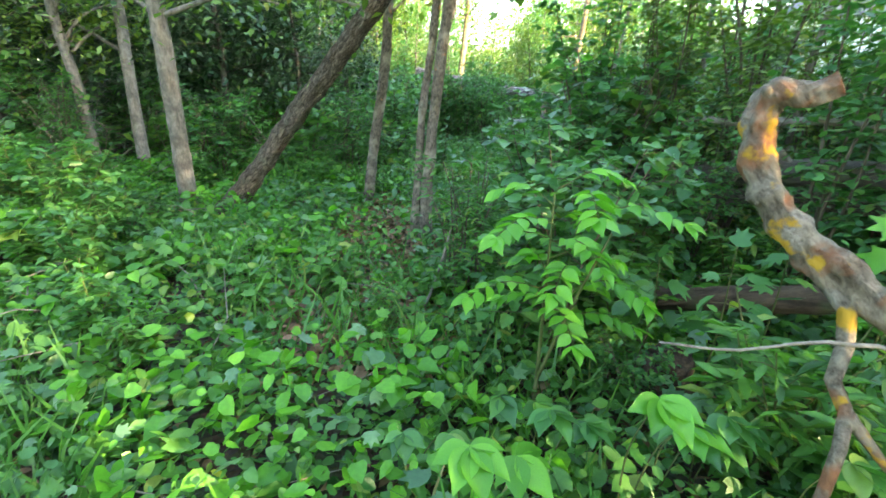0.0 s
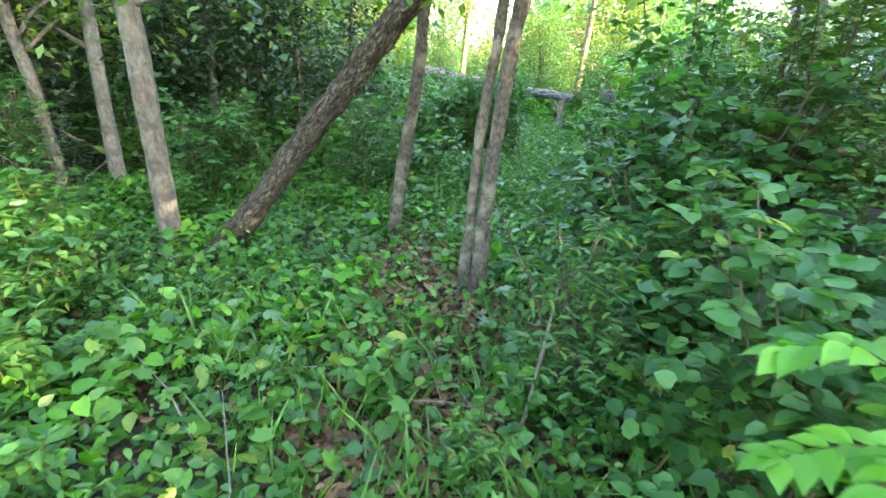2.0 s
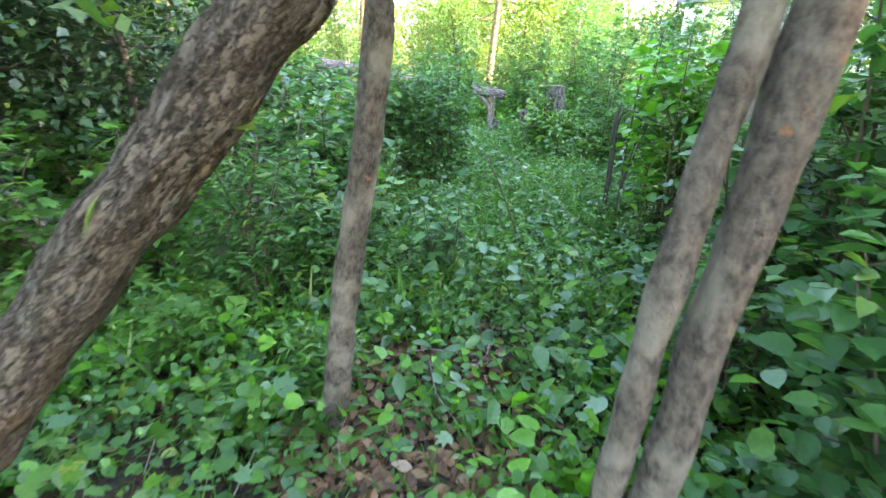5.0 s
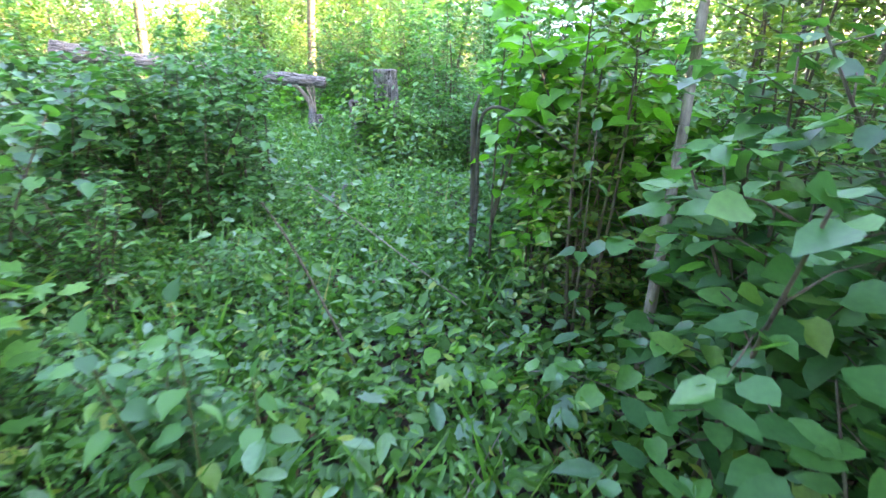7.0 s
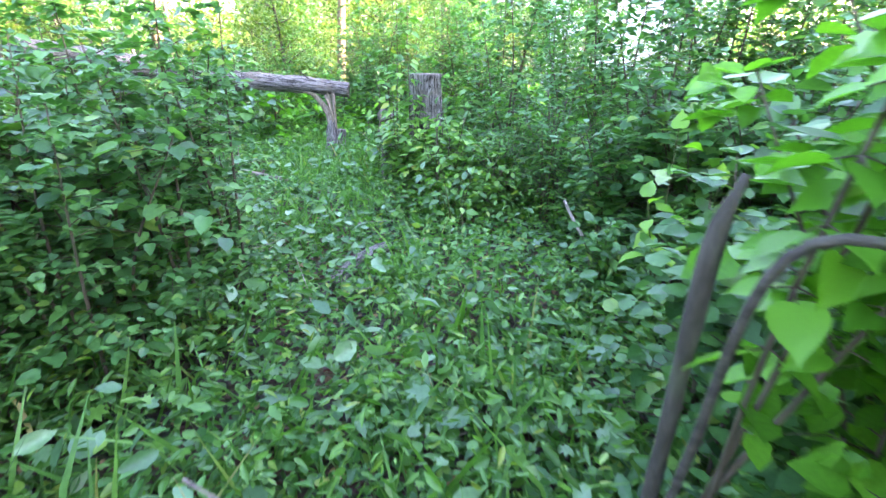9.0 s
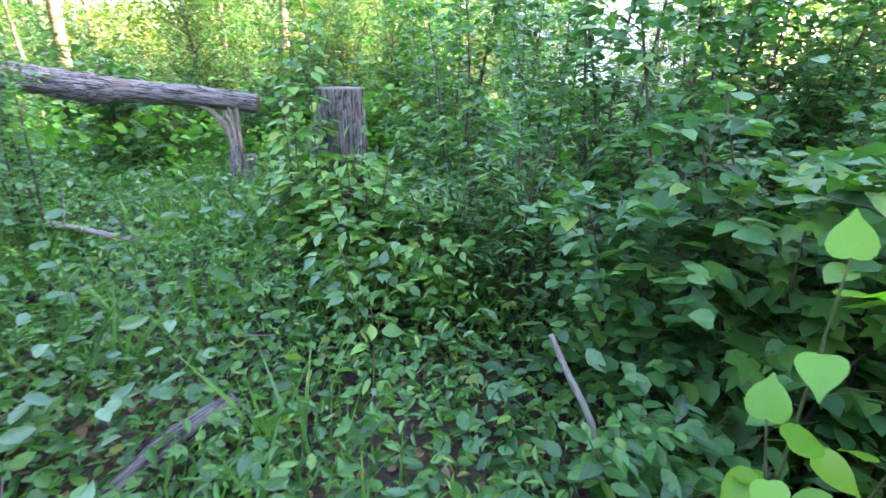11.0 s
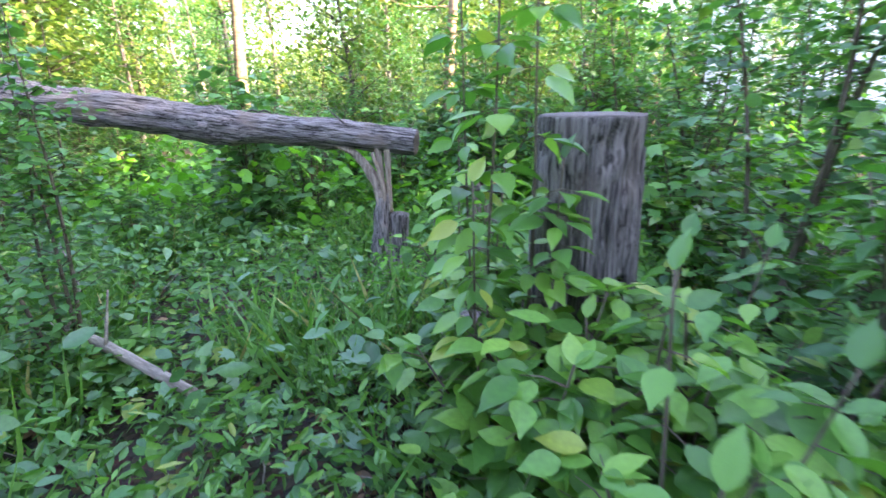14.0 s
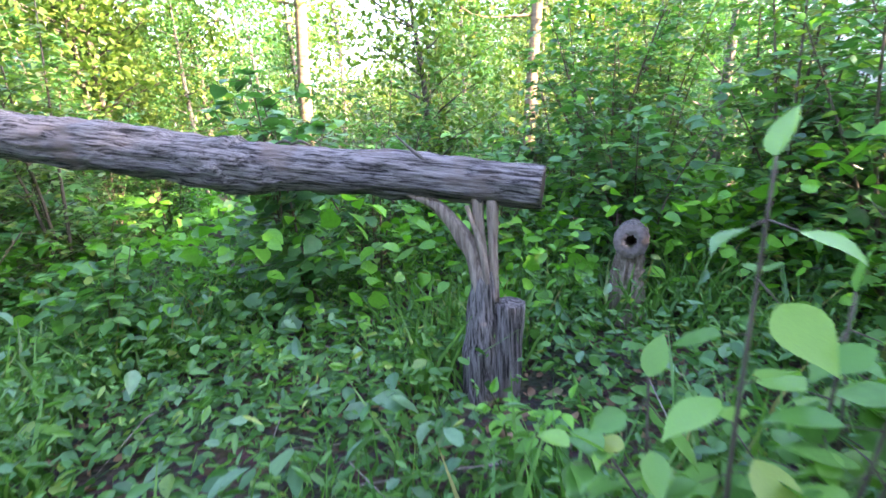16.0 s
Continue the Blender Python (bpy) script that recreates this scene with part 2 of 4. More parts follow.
def tube(line, radii, sides=8, rough=0.0, grain=3.0, seed=0, ridge=0.0):
    """A closed, tapered, uneven limb along a line: vertices and faces."""
    line = np.array(line, float)
    n = len(line)
    radii = np.interp(np.linspace(0, 1, n), np.linspace(0, 1, len(radii)), radii)
    tang = np.gradient(line, axis=0)
    tang /= np.linalg.norm(tang, axis=1)[:, None] + 1e-9
    ref = np.array((1.0, 0, 0)) if abs(tang[0][0]) < 0.8 else np.array((0, 1.0, 0))
    verts, faces = [], []
    for i in range(n):
        u = np.cross(tang[i], ref)
        u /= np.linalg.norm(u)
        w = np.cross(tang[i], u)
        for k in range(sides):
            a = 2 * math.pi * k / sides
            d = u * math.cos(a) + w * math.sin(a)
            r = radii[i]
            if rough:
                p = line[i] + d * r
                r *= 1 + rough * noise.noise(Vector(p * grain + seed)) + ridge * noise.noise(Vector((math.cos(a) * 4 + seed, math.sin(a) * 4, i * 0.12)))
            verts.append(line[i] + d * r)
    for i in range(n - 1):
        for k in range(sides):
            j = (k + 1) % sides
            faces.append((i * sides + k, i * sides + j, (i + 1) * sides + j, (i + 1) * sides + k))
    faces.append(tuple(range(sides))[::-1])
    faces.append(tuple((n - 1) * sides + k for k in range(sides)))
    return verts, faces


class Tubes:
    """Collects limbs into one mesh."""

    def __init__(self):
        self.v, self.f = [], []

    def add(self, line, radii, sides=5, **kw):
        v, f = tube(line, radii, sides, **kw)
        o = len(self.v)
        self.v += v
        self.f += [tuple(o + i for i in q) for q in f]

    def mesh(self, name, mat):
        return mesh_of(name, self.v, self.f, [mat], smooth=True)


# leaf outlines along x, half-width along y, fold along z
SHAPES = {
    "ovate": ([(0, 0, 0), (.34, 0, -.03), (.68, 0, -.04), (1.02, 0, -.13), (.05, .09, .01), (.16, .21, .04), (.32, .285, .06), (.5, .28, .05), (.68, .21, .03), (.86, .09, -.04),
               (.05, -.09, .01), (.16, -.21, .04), (.32, -.285, .06), (.5, -.28, .05), (.68, -.21, .03), (.86, -.09, -.04)],
              [(0, 1, 6, 5, 4), (1, 2, 8, 7, 6), (2, 3, 9, 8), (0, 10, 11, 12, 1), (1, 12, 13, 14, 2), (2, 14, 15, 3)]),
    "heart": ([(0, 0, 0), (.34, 0, -.04), (.68, 0, -.05), (1.06, 0, -.15), (-.04, .12, .0), (-.01, .27, .02), (.12, .37, .05), (.3, .41, .06), (.5, .37, .05), (.68, .27, .02), (.87, .1, -.06),
               (-.04, -.12, .0), (-.01, -.27, .02), (.12, -.37, .05), (.3, -.41, .06), (.5, -.37, .05), (.68, -.27, .02), (.87, -.1, -.06)],
              [(0, 1, 7, 6, 5, 4), (1, 2, 9, 8, 7), (2, 3, 10, 9), (0, 11, 12, 13, 14, 1), (1, 14, 15, 16, 2), (2, 16, 17, 3)]),
    "lance": ([(0, 0, 0), (.5, 0, -.03), (1, 0, -.12), (.22, .15, .03), (.6, .14, .02), (.22, -.15, .03), (.6, -.14, .02)],
              [(0, 1, 4, 3), (1, 2, 4), (0, 5, 6, 1), (1, 6, 2)]),
    "simple": ([(0, 0, 0), (1, 0, -.12), (.12, .16, .03), (.38, .28, .06), (.73, .19, .02), (.12, -.16, .03), (.38, -.28, .06), (.73, -.19, .02)], [(0, 1, 4, 3, 2), (0, 5, 6, 7, 1)]),
    "round": ([(0, 0, 0), (1, 0, -.14), (-.03, .25, .02), (.25, .42, .06), (.66, .32, .03), (-.03, -.25, .02), (.25, -.42, .06), (.66, -.32, .03)], [(0, 1, 4, 3, 2), (0, 5, 6, 7, 1)]),
    "slim": ([(0, 0, 0), (1, 0, -.14), (.25, .14, .04), (.62, .14, .04), (.25, -.14, .04), (.62, -.14, .04)], [(0, 1, 3, 2), (0, 4, 5, 1)]),
    "plain": ([(0, 0, 0), (1, 0, -.08), (.42, .33, .05), (.42, -.33, .05)], [(0, 1, 2), (0, 3, 1)]),
    "blade": ([(0, .02, 0), (0, -.02, 0), (.5, .018, .04), (.5, -.018, .04), (1, 0, -.12)], [(0, 1, 3, 2), (2, 3, 4)]),
    "lobed": ([(0, 0, 0), (.4, 0, -.03), (1, 0, -.1), (.68, .14, .0), (.82, .42, -.03), (.45, .3, .03), (.3, .52, -.02), (.08, .3, .02),
               (.68, -.14, .0), (.82, -.42, -.03), (.45, -.3, .03), (.3, -.52, -.02), (.08, -.3, .02)],
              [(1, 2, 3), (1, 3, 4, 5), (1, 5, 6, 7), (0, 1, 7), (1, 8, 2), (1, 10, 9, 8), (1, 12, 11, 10), (0, 12, 1)]),
}


class Leaves:
    """Collects leaf blades: where each begins, the way it points, its length."""

    def __init__(self):
        self.p, self.d, self.l = [], [], []

    def add(self, p, d, size):
        self.p.append(tuple(p)), self.d.append(tuple(d)), self.l.append(size)

    def arrays(self, rng, tilt):
        d = np.array(self.d, float)
        d /= np.linalg.norm(d, axis=1)[:, None] + 1e-9
        up = np.tile((0.0, 0, 1.0), (len(d), 1)) + rng.normal(0, tilt, (len(d), 3))
        y = np.cross(up, d)
        y /= np.linalg.norm(y, axis=1)[:, None] + 1e-9
        return d, y, np.cross(d, y)

    def mesh(self, name, mat, shape, seed=0, tilt=0.35):
        rng = np.random.default_rng(seed)
        d, y, z = self.arrays(rng, tilt)
        tv, tf = SHAPES[shape]
        tv = np.array(tv)
        p, l = np.array(self.p), np.array(self.l)[:, None]
        curl = rng.uniform(0.2, 1.8, (len(p), 1))
        wide = rng.uniform(0.82, 1.15, (len(p), 1))
        v = np.stack([p + l * (a[0] * d + a[1] * wide * y + a[2] * curl * z) for a in tv], axis=1).reshape(-1, 3)
        k, n = len(tv), len(p)
        loops, starts, pos = [], [], 0
        one = np.concatenate([np.array(f) for f in tf])
        sizes = np.array([len(f) for f in tf])
        first = np.concatenate([[0], np.cumsum(sizes)[:-1]])
        me = bpy.data.meshes.new(name)
        me.vertices.add(n * k)
        me.vertices.foreach_set("co", v.ravel())
        me.loops.add(n * len(one))
        me.loops.foreach_set("vertex_index", (one[None] + np.arange(n)[:, None] * k).ravel())
        me.polygons.add(n * len(tf))
        me.polygons.foreach_set("loop_start", (first[None] + np.arange(n)[:, None] * len(one)).ravel())
        me.materials.append(mat)
        me.update(calc_edges=True)
        me.validate()
        return me

    def pieces(self, root, name, mat, shape, seed=0, tilt=0.35):
        """Each blade an object of its own on one shared mesh."""
        rng = np.random.default_rng(seed)
        d, y, z = self.arrays(rng, tilt)
        me = mesh_of(name, SHAPES[shape][0], SHAPES[shape][1], [mat], smooth=True)
        for p, l, a, b, c in zip(self.p, self.l, d, y, z):
            ob = new(name, me)
            ob.parent = root
            m = Matrix(((a[0], b[0], c[0], p[0]), (a[1], b[1], c[1], p[1]), (a[2], b[2], c[2], p[2]), (0, 0, 0, 1)))
            ob.matrix_local = m @ Matrix.Diagonal((l, l * rng.uniform(.85, 1.1), l * rng.uniform(.6, 1.6), 1))


def child_along(root, name, v, f, mats, axis, index=None, label=""):
    """A part whose own z runs along the axis, so that its grain does too."""
    q = Vector((0, 0, 1)).rotation_difference(Vector(axis)).to_matrix()
    inv = np.array(q.inverted())
    ob = child(root, name, mesh_of(name, [inv @ np.array(p) for p in v], f, mats, index, True), label)
    ob.matrix_local = q.to_4x4()
    return ob


def child(root, name, me, label="", kind=""):
    ob = new(name, me)
    ob.parent = root
    return tagged(ob, label, kind=kind)


def ground_z(x, y):
    x, y = np.asarray(x, float), np.asarray(y, float)
    return 0.035 * np.sin(1.1 * x + 0.4) * np.cos(0.9 * y) + 0.02 * np.sin(2.7 * x - 1.9 * y)


def gz(x, y):
    return float(ground_z(x, y)) if math.hypot(x, y - 7) < 40 else 0.0


FOOTPATH = np.array([(0, -1.5), (0, 0), (-0.45, 0.8), (-0.67, 1.6), (-0.9, 3.0), (-0.68, 4.35), (-0.2, 5.0), (0.4, 5.7), (1.0, 7.45), (1.4, 7.99), (2.0, 8.3), (2.2, 9.2), (2.5, 10), (2.55, 11), (2.58, 12.3)])


def off_line(line, x, y):
    """Distance from a plan line and the side (positive: to its right)."""
    best, side = 1e9, 1
    for a, b in zip(line[:-1], line[1:]):
        ab, ap = b - a, np.array((x, y)) - a
        t = min(1, max(0, ap @ ab / (ab @ ab)))
        d = np.hypot(*(ap - t * ab))
        if d < best:
            best, side = d, 1 if ab[0] * ap[1] - ab[1] * ap[0] < 0 else -1
    return best, side


# ---- ground ----
def build_ground():
    xs = np.unique(np.concatenate([np.linspace(-9, 14, 116), np.linspace(-40, 40, 41), np.array((-900, -300, -120, -70, 70, 120, 300, 900))]))
    ys = np.unique(np.concatenate([np.linspace(-3, 22, 126), np.linspace(-35, 50, 43), np.array((-900, -300, -120, -60, 80, 140, 300, 900))]))
    X, Y = np.meshgrid(xs, ys)
    Z = np.where(np.hypot(X, Y - 7) < 40, ground_z(X, Y), 0)
    Z += np.where(np.hypot(X, Y - 7) < 20, 0.012 * np.sin(9 * X + 3 * Y) * np.cos(8 * Y - 4 * X), 0)
    nx = len(xs)
    faces = [(j * nx + i, j * nx + i + 1, (j + 1) * nx + i + 1, (j + 1) * nx + i) for j in range(len(ys) - 1) for i in range(nx - 1)]
    me = mesh_of("ground", np.stack([X, Y, Z], -1).reshape(-1, 3), faces, [SOIL], smooth=True)
    tagged(new("ground", me), "brown forest soil with leaf litter", "ground", kind="structure")


build_ground()


# ---- trees with measured trunks ----
def trunk_tree(name, label, line, radii, mat, sides=24, segs=90, rough=0.16, ridge=0.12, seed=1, crown=None, limbs=()):
    base = line[0]
    root = new(name)
    root.location = base
    line = np.array(line, float) - np.array(base)
    pts = smooth_line(line, segs)
    v, f = tube(pts, radii, sides, rough, 7.0, seed, ridge)
    child_along(root, "trunk", v, f, [mat], pts[segs // 3] - pts[0])
    t = Tubes()
    for l in limbs:
        t.add(smooth_line(np.array(l[0], float) - np.array(base), 10), l[1], 7, rough=.1)
    lv = Leaves()
    if crown:
        rng = np.random.default_rng(seed + 50)
        n_limb, low, spread, n_leaf, size = crown
        top = pts[-1]
        for i in range(n_limb):
            s = rng.uniform(low, 1.0)
            a = pts[int(s * (segs - 1))]
            ang = rng.uniform(0, 2 * math.pi)
            reach = spread * rng.uniform(.5, 1)
            e = a + np.array((math.cos(ang) * reach, math.sin(ang) * reach, rng.uniform(.1, .6) * reach))
            mid = (a + e) / 2 + rng.normal(0, .12 * reach, 3)
            limb = smooth_line([a, mid, e], 8)
            t.add(limb, [0.03, 0.008], 5)
            for k in range(n_leaf // n_limb):
                q = limb[rng.integers(2, 8)] + rng.normal(0, .22 * spread, 3) * (1, 1, .6)
                dd = rng.normal(0, 1, 3) * (1, 1, .5) - (0, 0, .3)
                lv.add(q, dd, size * rng.uniform(.6, 1.2))
    if t.v:
        child(root, "branches", t.mesh("branches", mat), kind="stuff")
    if lv.p:
        child(root, "leaves", lv.mesh("leaves", TREE, "plain", seed), kind="stuff")
    return tagged(root, label, "tree")


trunk_tree("leaning_tree", "leaning tree with rough grey-brown bark", [(-2.43, 4.96, -.05), (-2.0, 5.02, .45), (-1.56, 5.0, 1.03), (-.75, 4.83, 2.0), (-.11, 4.66, 2.9), (.12, 4.55, 4.2), (.3, 4.5, 7)],
           [.13, .1, .096, .092, .088, .08, .07, .05], BARK_ROUGH, 44, 260, .16, .2, 3, (14, .55, 2.2, 2600, .11))
trunk_tree("slim_tree", "slim pale brown tree with gnawed base", [(-.9, 5.57, -.05), (-.79, 5.55, .8), (-.66, 5.5, 1.6), (-.6, 5.47, 2.4), (-.4, 5.4, 4.5), (-.4, 5.3, 7)],
           [.065, .058, .055, .05, .045, .02], BARK_SMOOTH, 16, 90, .12, .08, 5, (12, .5, 1.6, 2000, .1), limbs=[([(-.6, 5.47, 2.1), (-.3, 5.5, 2.35), (.1, 5.6, 2.5)], [.015, .006])])


def twin_tree():
    root = new("twin_stem_tree")
    root.location = (-.2, 4.4, 0)
    for seed, pts, rad in ((8, [(.03, 0, -.05), (.06, -.02, .7), (.115, -.04, 1.4), (.19, -.05, 2.0), (.34, -.07, 3), (.5, 0, 6.5)], [.062, .05, .048, .046, .042, .02]),
                           (9, [(-.07, .02, -.05), (-.045, .02, .6), (.0, .0, 1.3), (.075, .0, 1.9), (.1, .05, 3), (-.3, .2, 6)], [.046, .037, .035, .034, .034, .02])):
        v, f = tube(smooth_line(pts, 90), rad, 20, .34, 6, seed, .16)
        child(root, "stem", mesh_of("stem", v, f, [BARK_SMOOTH], smooth=True))
    lv, t, rng = Leaves(), Tubes(), np.random.default_rng(4)
    for i in range(16):
        a = np.array((.25, 0, rng.uniform(2.3, 5.8)))
        ang = rng.uniform(0, 6.28)
        e = a + np.array((math.cos(ang), math.sin(ang), .3)) * rng.uniform(.7, 1.6)
        limb = smooth_line([a, (a + e) / 2 + (0, 0, .1), e], 6)
        t.add(limb, [.016, .004], 5)
        for k in range(110):
            lv.add(limb[rng.integers(1, 6)] + rng.normal(0, .25, 3) * (1, 1, .5), rng.normal(0, 1, 3) * (1, 1, .5) - (0, 0, .3), rng.uniform(.06, .12))
    child(root, "branches", t.mesh("branches", BARK_SMOOTH), kind="stuff")
    child(root, "leaves", lv.mesh("leaves", TREE, "plain", 3), kind="stuff")
    tagged(root, "twin-stemmed tree with grey bark and orange scars", "tree")


twin_tree()
trunk_tree("pale_tree", "straight tree with smooth pale grey bark", [(-2.78, 5.12, -.05), (-2.76, 5.05, .8), (-2.73, 4.95, 1.9), (-2.72, 4.85, 3.2), (-2.6, 4.8, 8)], [.1, .085, .08, .075, .045], BARK_PALE, 18, 60, .1, .06, 6, (14, .45, 2.2, 2600, .1))
trunk_tree("thin_tree", "thin grey tree in the shade", [(-4.35, 7.0, -.05), (-4.38, 7.05, 1.2), (-4.42, 7.15, 2.6), (-4.4, 7.2, 7)], [.09, .075, .07, .03], BARK_PALE, 12, 40, .1, .05, 7, (10, .45, 1.6, 1600, .1))
trunk_tree("thin_tree", "thin grey-brown tree in the shade", [(-4.85, 6.75, -.05), (-4.95, 6.8, 1.2), (-5.08, 6.8, 2.6), (-5.1, 6.9, 7)], [.075, .065, .06, .03], BARK_PALE, 12, 40, .1, .05, 11, (10, .45, 1.6, 1600, .1))
trunk_tree("shade_tree", "thick dark-barked tree in deep shade", [(-6.6, 7.3, -.05), (-6.65, 7.3, 1.5), (-6.7, 7.4, 3), (-6.6, 7.5, 9)], [.2, .17, .16, .06], BARK_DARK, 16, 50, .16, .1, 12, (14, .4, 2.6, 2400, .11))
trunk_tree("birch_tree", "tall sunlit birch with white bark", [(.8, 24.2, 0), (.9, 24.2, 2), (1.1, 24.2, 5), (1.2, 24.3, 11)], [.16, .14, .12, .05], BIRCH, 14, 50, .05, .03, 13, (16, .5, 2.4, 2400, .16))
trunk_tree("birch_tree", "tall sunlit birch with white bark", [(6.0, 23.7, 0), (6.16, 23.7, 2.2), (6.4, 23.8, 5), (6.5, 24, 11)], [.15, .13, .11, .05], BIRCH, 14, 50, .05, .03, 14, (16, .5, 2.4, 2400, .16))


# ---- dead wood, the rail on its post, the stumps ----
def limb_thing(name, label, category, pts, radii, mat, sides=10, segs=24, rough=.12, ridge=.0, side_twigs=(), seed=0, group="", grain=8):
    base = np.array(pts[0], float)
    root = new(name)
    root.location = base
    t = Tubes()
    t.add(smooth_line(np.array(pts) - base, segs), radii, sides, rough=rough, grain=grain, seed=seed, ridge=ridge)
    for p, r in side_twigs:
        t.add(smooth_line(np.array(p) - base, 8), r, 6, rough=.1)
    child_along(root, "wood", t.v, t.f, [mat], np.array(pts[-1]) - base)
    return tagged(root, label, category, group)


limb_thing("dead_branch", "crooked dead branch with yellow lichen patches", "branch",
           [(.945, 1.23, 1.515), (.9, 1.26, 1.49), (.835, 1.31, 1.485), (.815, 1.31, 1.4), (.83, 1.29, 1.29), (.88, 1.24, 1.18), (.95, 1.17, 1.09), (1.02, 1.09, 1.03), (1.4, .95, .75), (2.0, 1.1, .1)],
           [.03, .029, .04, .039, .043, .045, .045, .046, .055, .06], LICHEN, 20, 140, .4, .35,
           [([(.97, 1.13, 1.04), (1.01, 1.05, .94), (.965, 1.01, .82), (.975, .94, .73), (.92, .88, .58), (.9, .85, .0)], [.026, .02, .019, .018, .016, .014]),
            ([(.97, .94, .75), (1.05, .92, .66), (1.12, .9, .58)], [.018, .008]), ([(.82, 1.3, 1.46), (.79, 1.28, 1.5)], [.02, .012]), ([(.85, 1.27, 1.24), (.815, 1.24, 1.2)], [.012, .004])], grain=20)
limb_thing("fallen_log", "mossy brown fallen log under the leaves", "log", [(.95, 2.75, .2), (1.5, 2.5, .33), (2.1, 2.2, .48), (3, 1.9, .6)], [.06, .075, .08, .09], ROTTEN, 14, 40, .2)
limb_thing("fallen_log", "thick weathered fallen trunk", "log", [(1.6, 4.2, .72), (2.1, 3.85, .83), (2.9, 3.3, .95), (4.4, 2.5, 1.0)], [.08, .095, .1, .12], BARK_DARK, 16, 50, .2, .1)
limb_thing("fallen_log", "pale broken fallen trunk", "log", [(1.95, 3.75, .62), (2.5, 3.5, .72), (3.4, 2.9, .75), (4.6, 2.2, .6)], [.05, .07, .075, .08], BARK_ROUGH, 14, 40, .2, .1)
limb_thing("rotten_stump", "rotten brown stump in the undergrowth", "stump", [(1.05, 1.9, -.05), (1.06, 1.92, .2), (1.05, 1.9, .3)], [.15, .12, .1], ROTTEN, 14, 20, .3, .2)
for a, b, c in (((2.3, 3.44, 1.28), (2.6, 3.2, 1.3), (3.6, 2.8, 1.2)), ((2.2, 3.6, 1.2), (2.6, 3.5, .9), (2.7, 3.4, .0)), ((1.8, 4.0, 1.1), (2.0, 3.9, 1.25), (2.4, 3.5, 1.2)),
                ((3.3, 4.6, 0), (3.25, 4.55, 1.4), (3.2, 4.4, 2.6)), ((2.9, 5.6, 0), (2.85, 5.6, 1.4), (2.7, 5.5, 3.2))):
    limb_thing("dead_branch", "bare grey branch among the fallen trunks", "branch", [a, b, c], [.03, .026, .018], DEADWOOD, 7, 14, .15, group="bare branches")
limb_thing("dead_stick", "thin pale dead stick leaning in leaves", "stick", [(-.19, 2.74, 0), (-.09, 2.87, .12), (.01, 3.04, .4), (.08, 3.15, .68)], [.012, .011, .009, .005], DEADWOOD, 6, 16)
limb_thing("dead_stick", "thin forked dead twig over the leaves", "stick", [(.5, 1.0, .905), (.64, .93, .93), (.8, .85, 1.0), (1.0, .85, .9), (1.3, .9, .2)], [.003, .004, .005, .006, .007], DEADWOOD, 5, 16)
limb_thing("dead_stick", "grey stick lying on the ground", "stick", [(.05, 3.6, .1), (.25, 3.3, .18), (.45, 3.25, .3)], [.012, .012, .008], DEADWOOD, 6, 10)
limb_thing("dead_stick", "pale dead stick standing in the herbs", "stick", [(3.19, 9.2, .0), (3.22, 9.4, .35), (3.24, 9.58, .5), (3.245, 9.68, .6)], [.013, .013, .012, .01], DEADWOOD, 7, 14)
limb_thing("fallen_log", "short grey weathered log in herbs", "log", [(1.7, 10.3, .04), (1.95, 10.4, .13), (2.2, 10.47, .16)], [.05, .055, .05], GREYWOOD, 12, 20, .15)
limb_thing("fallen_branch", "pale barkless branch lying on herbs", "branch", [(.75, 13.6, .3), (1.3, 13.15, .34), (1.9, 12.6, .26)], [.022, .028, .024], DEADWOOD, 8, 20, .15,
           side_twigs=[([(1.2, 13.2, .33), (1.25, 13.35, .5), (1.1, 13.6, .7)], [.012, .004]), ([(1.45, 13, .33), (1.5, 13.05, .6)], [.01, .004])])
limb_thing("dead_stick", "long thin dry stalk bending through herbs", "stick", [(.84, 7.98, .9), (1.21, 7.73, .53), (1.67, 7.05, .05)], [.003, .004, .006], DEADWOOD, 6, 14)
limb_thing("dead_stick", "pale dead stick leaning in herbs", "stick", [(.5, 7.6, .95), (.6, 7.45, .7), (.78, 7.1, .05)], [.004, .006, .008], TWIG, 6, 14)
limb_thing("sapling_pole", "bare pale sapling pole beside the trail", "sapling", [(1.85, 6.4, 0), (2.0, 6.5, .8), (2.17, 6.61, 1.47), (2.35, 6.75, 2.6)], [.028, .026, .023, .015], DEADWOOD, 9, 24, .1)
limb_thing("bent_branch", "dark bent branch arching through the leaves", "branch", [(1.85, 7.78, 0), (1.83, 7.7, .7), (1.78, 7.6, 1.26), (1.9, 7.38, 1.27), (2.05, 7.16, 1.1), (2.3, 6.9, .85), (2.6, 6.8, .3)], [.014, .012, .01, .009, .008, .007, .006], BARK_DARK, 8, 40, .15,
           side_twigs=[([(1.84, 7.48, 1.27), (1.97, 7.33, 1.16), (2.07, 7.2, 1.05)], [.008, .004])])
limb_thing("vine_snag", "dark dead snag wrapped in vines", "snag", [(1.87, 7.8, 0), (1.86, 7.78, .7), (1.84, 7.76, 1.2), (1.86, 7.74, 1.36)], [.022, .02, .02, .01], BARK_DARK, 10, 20, .3)


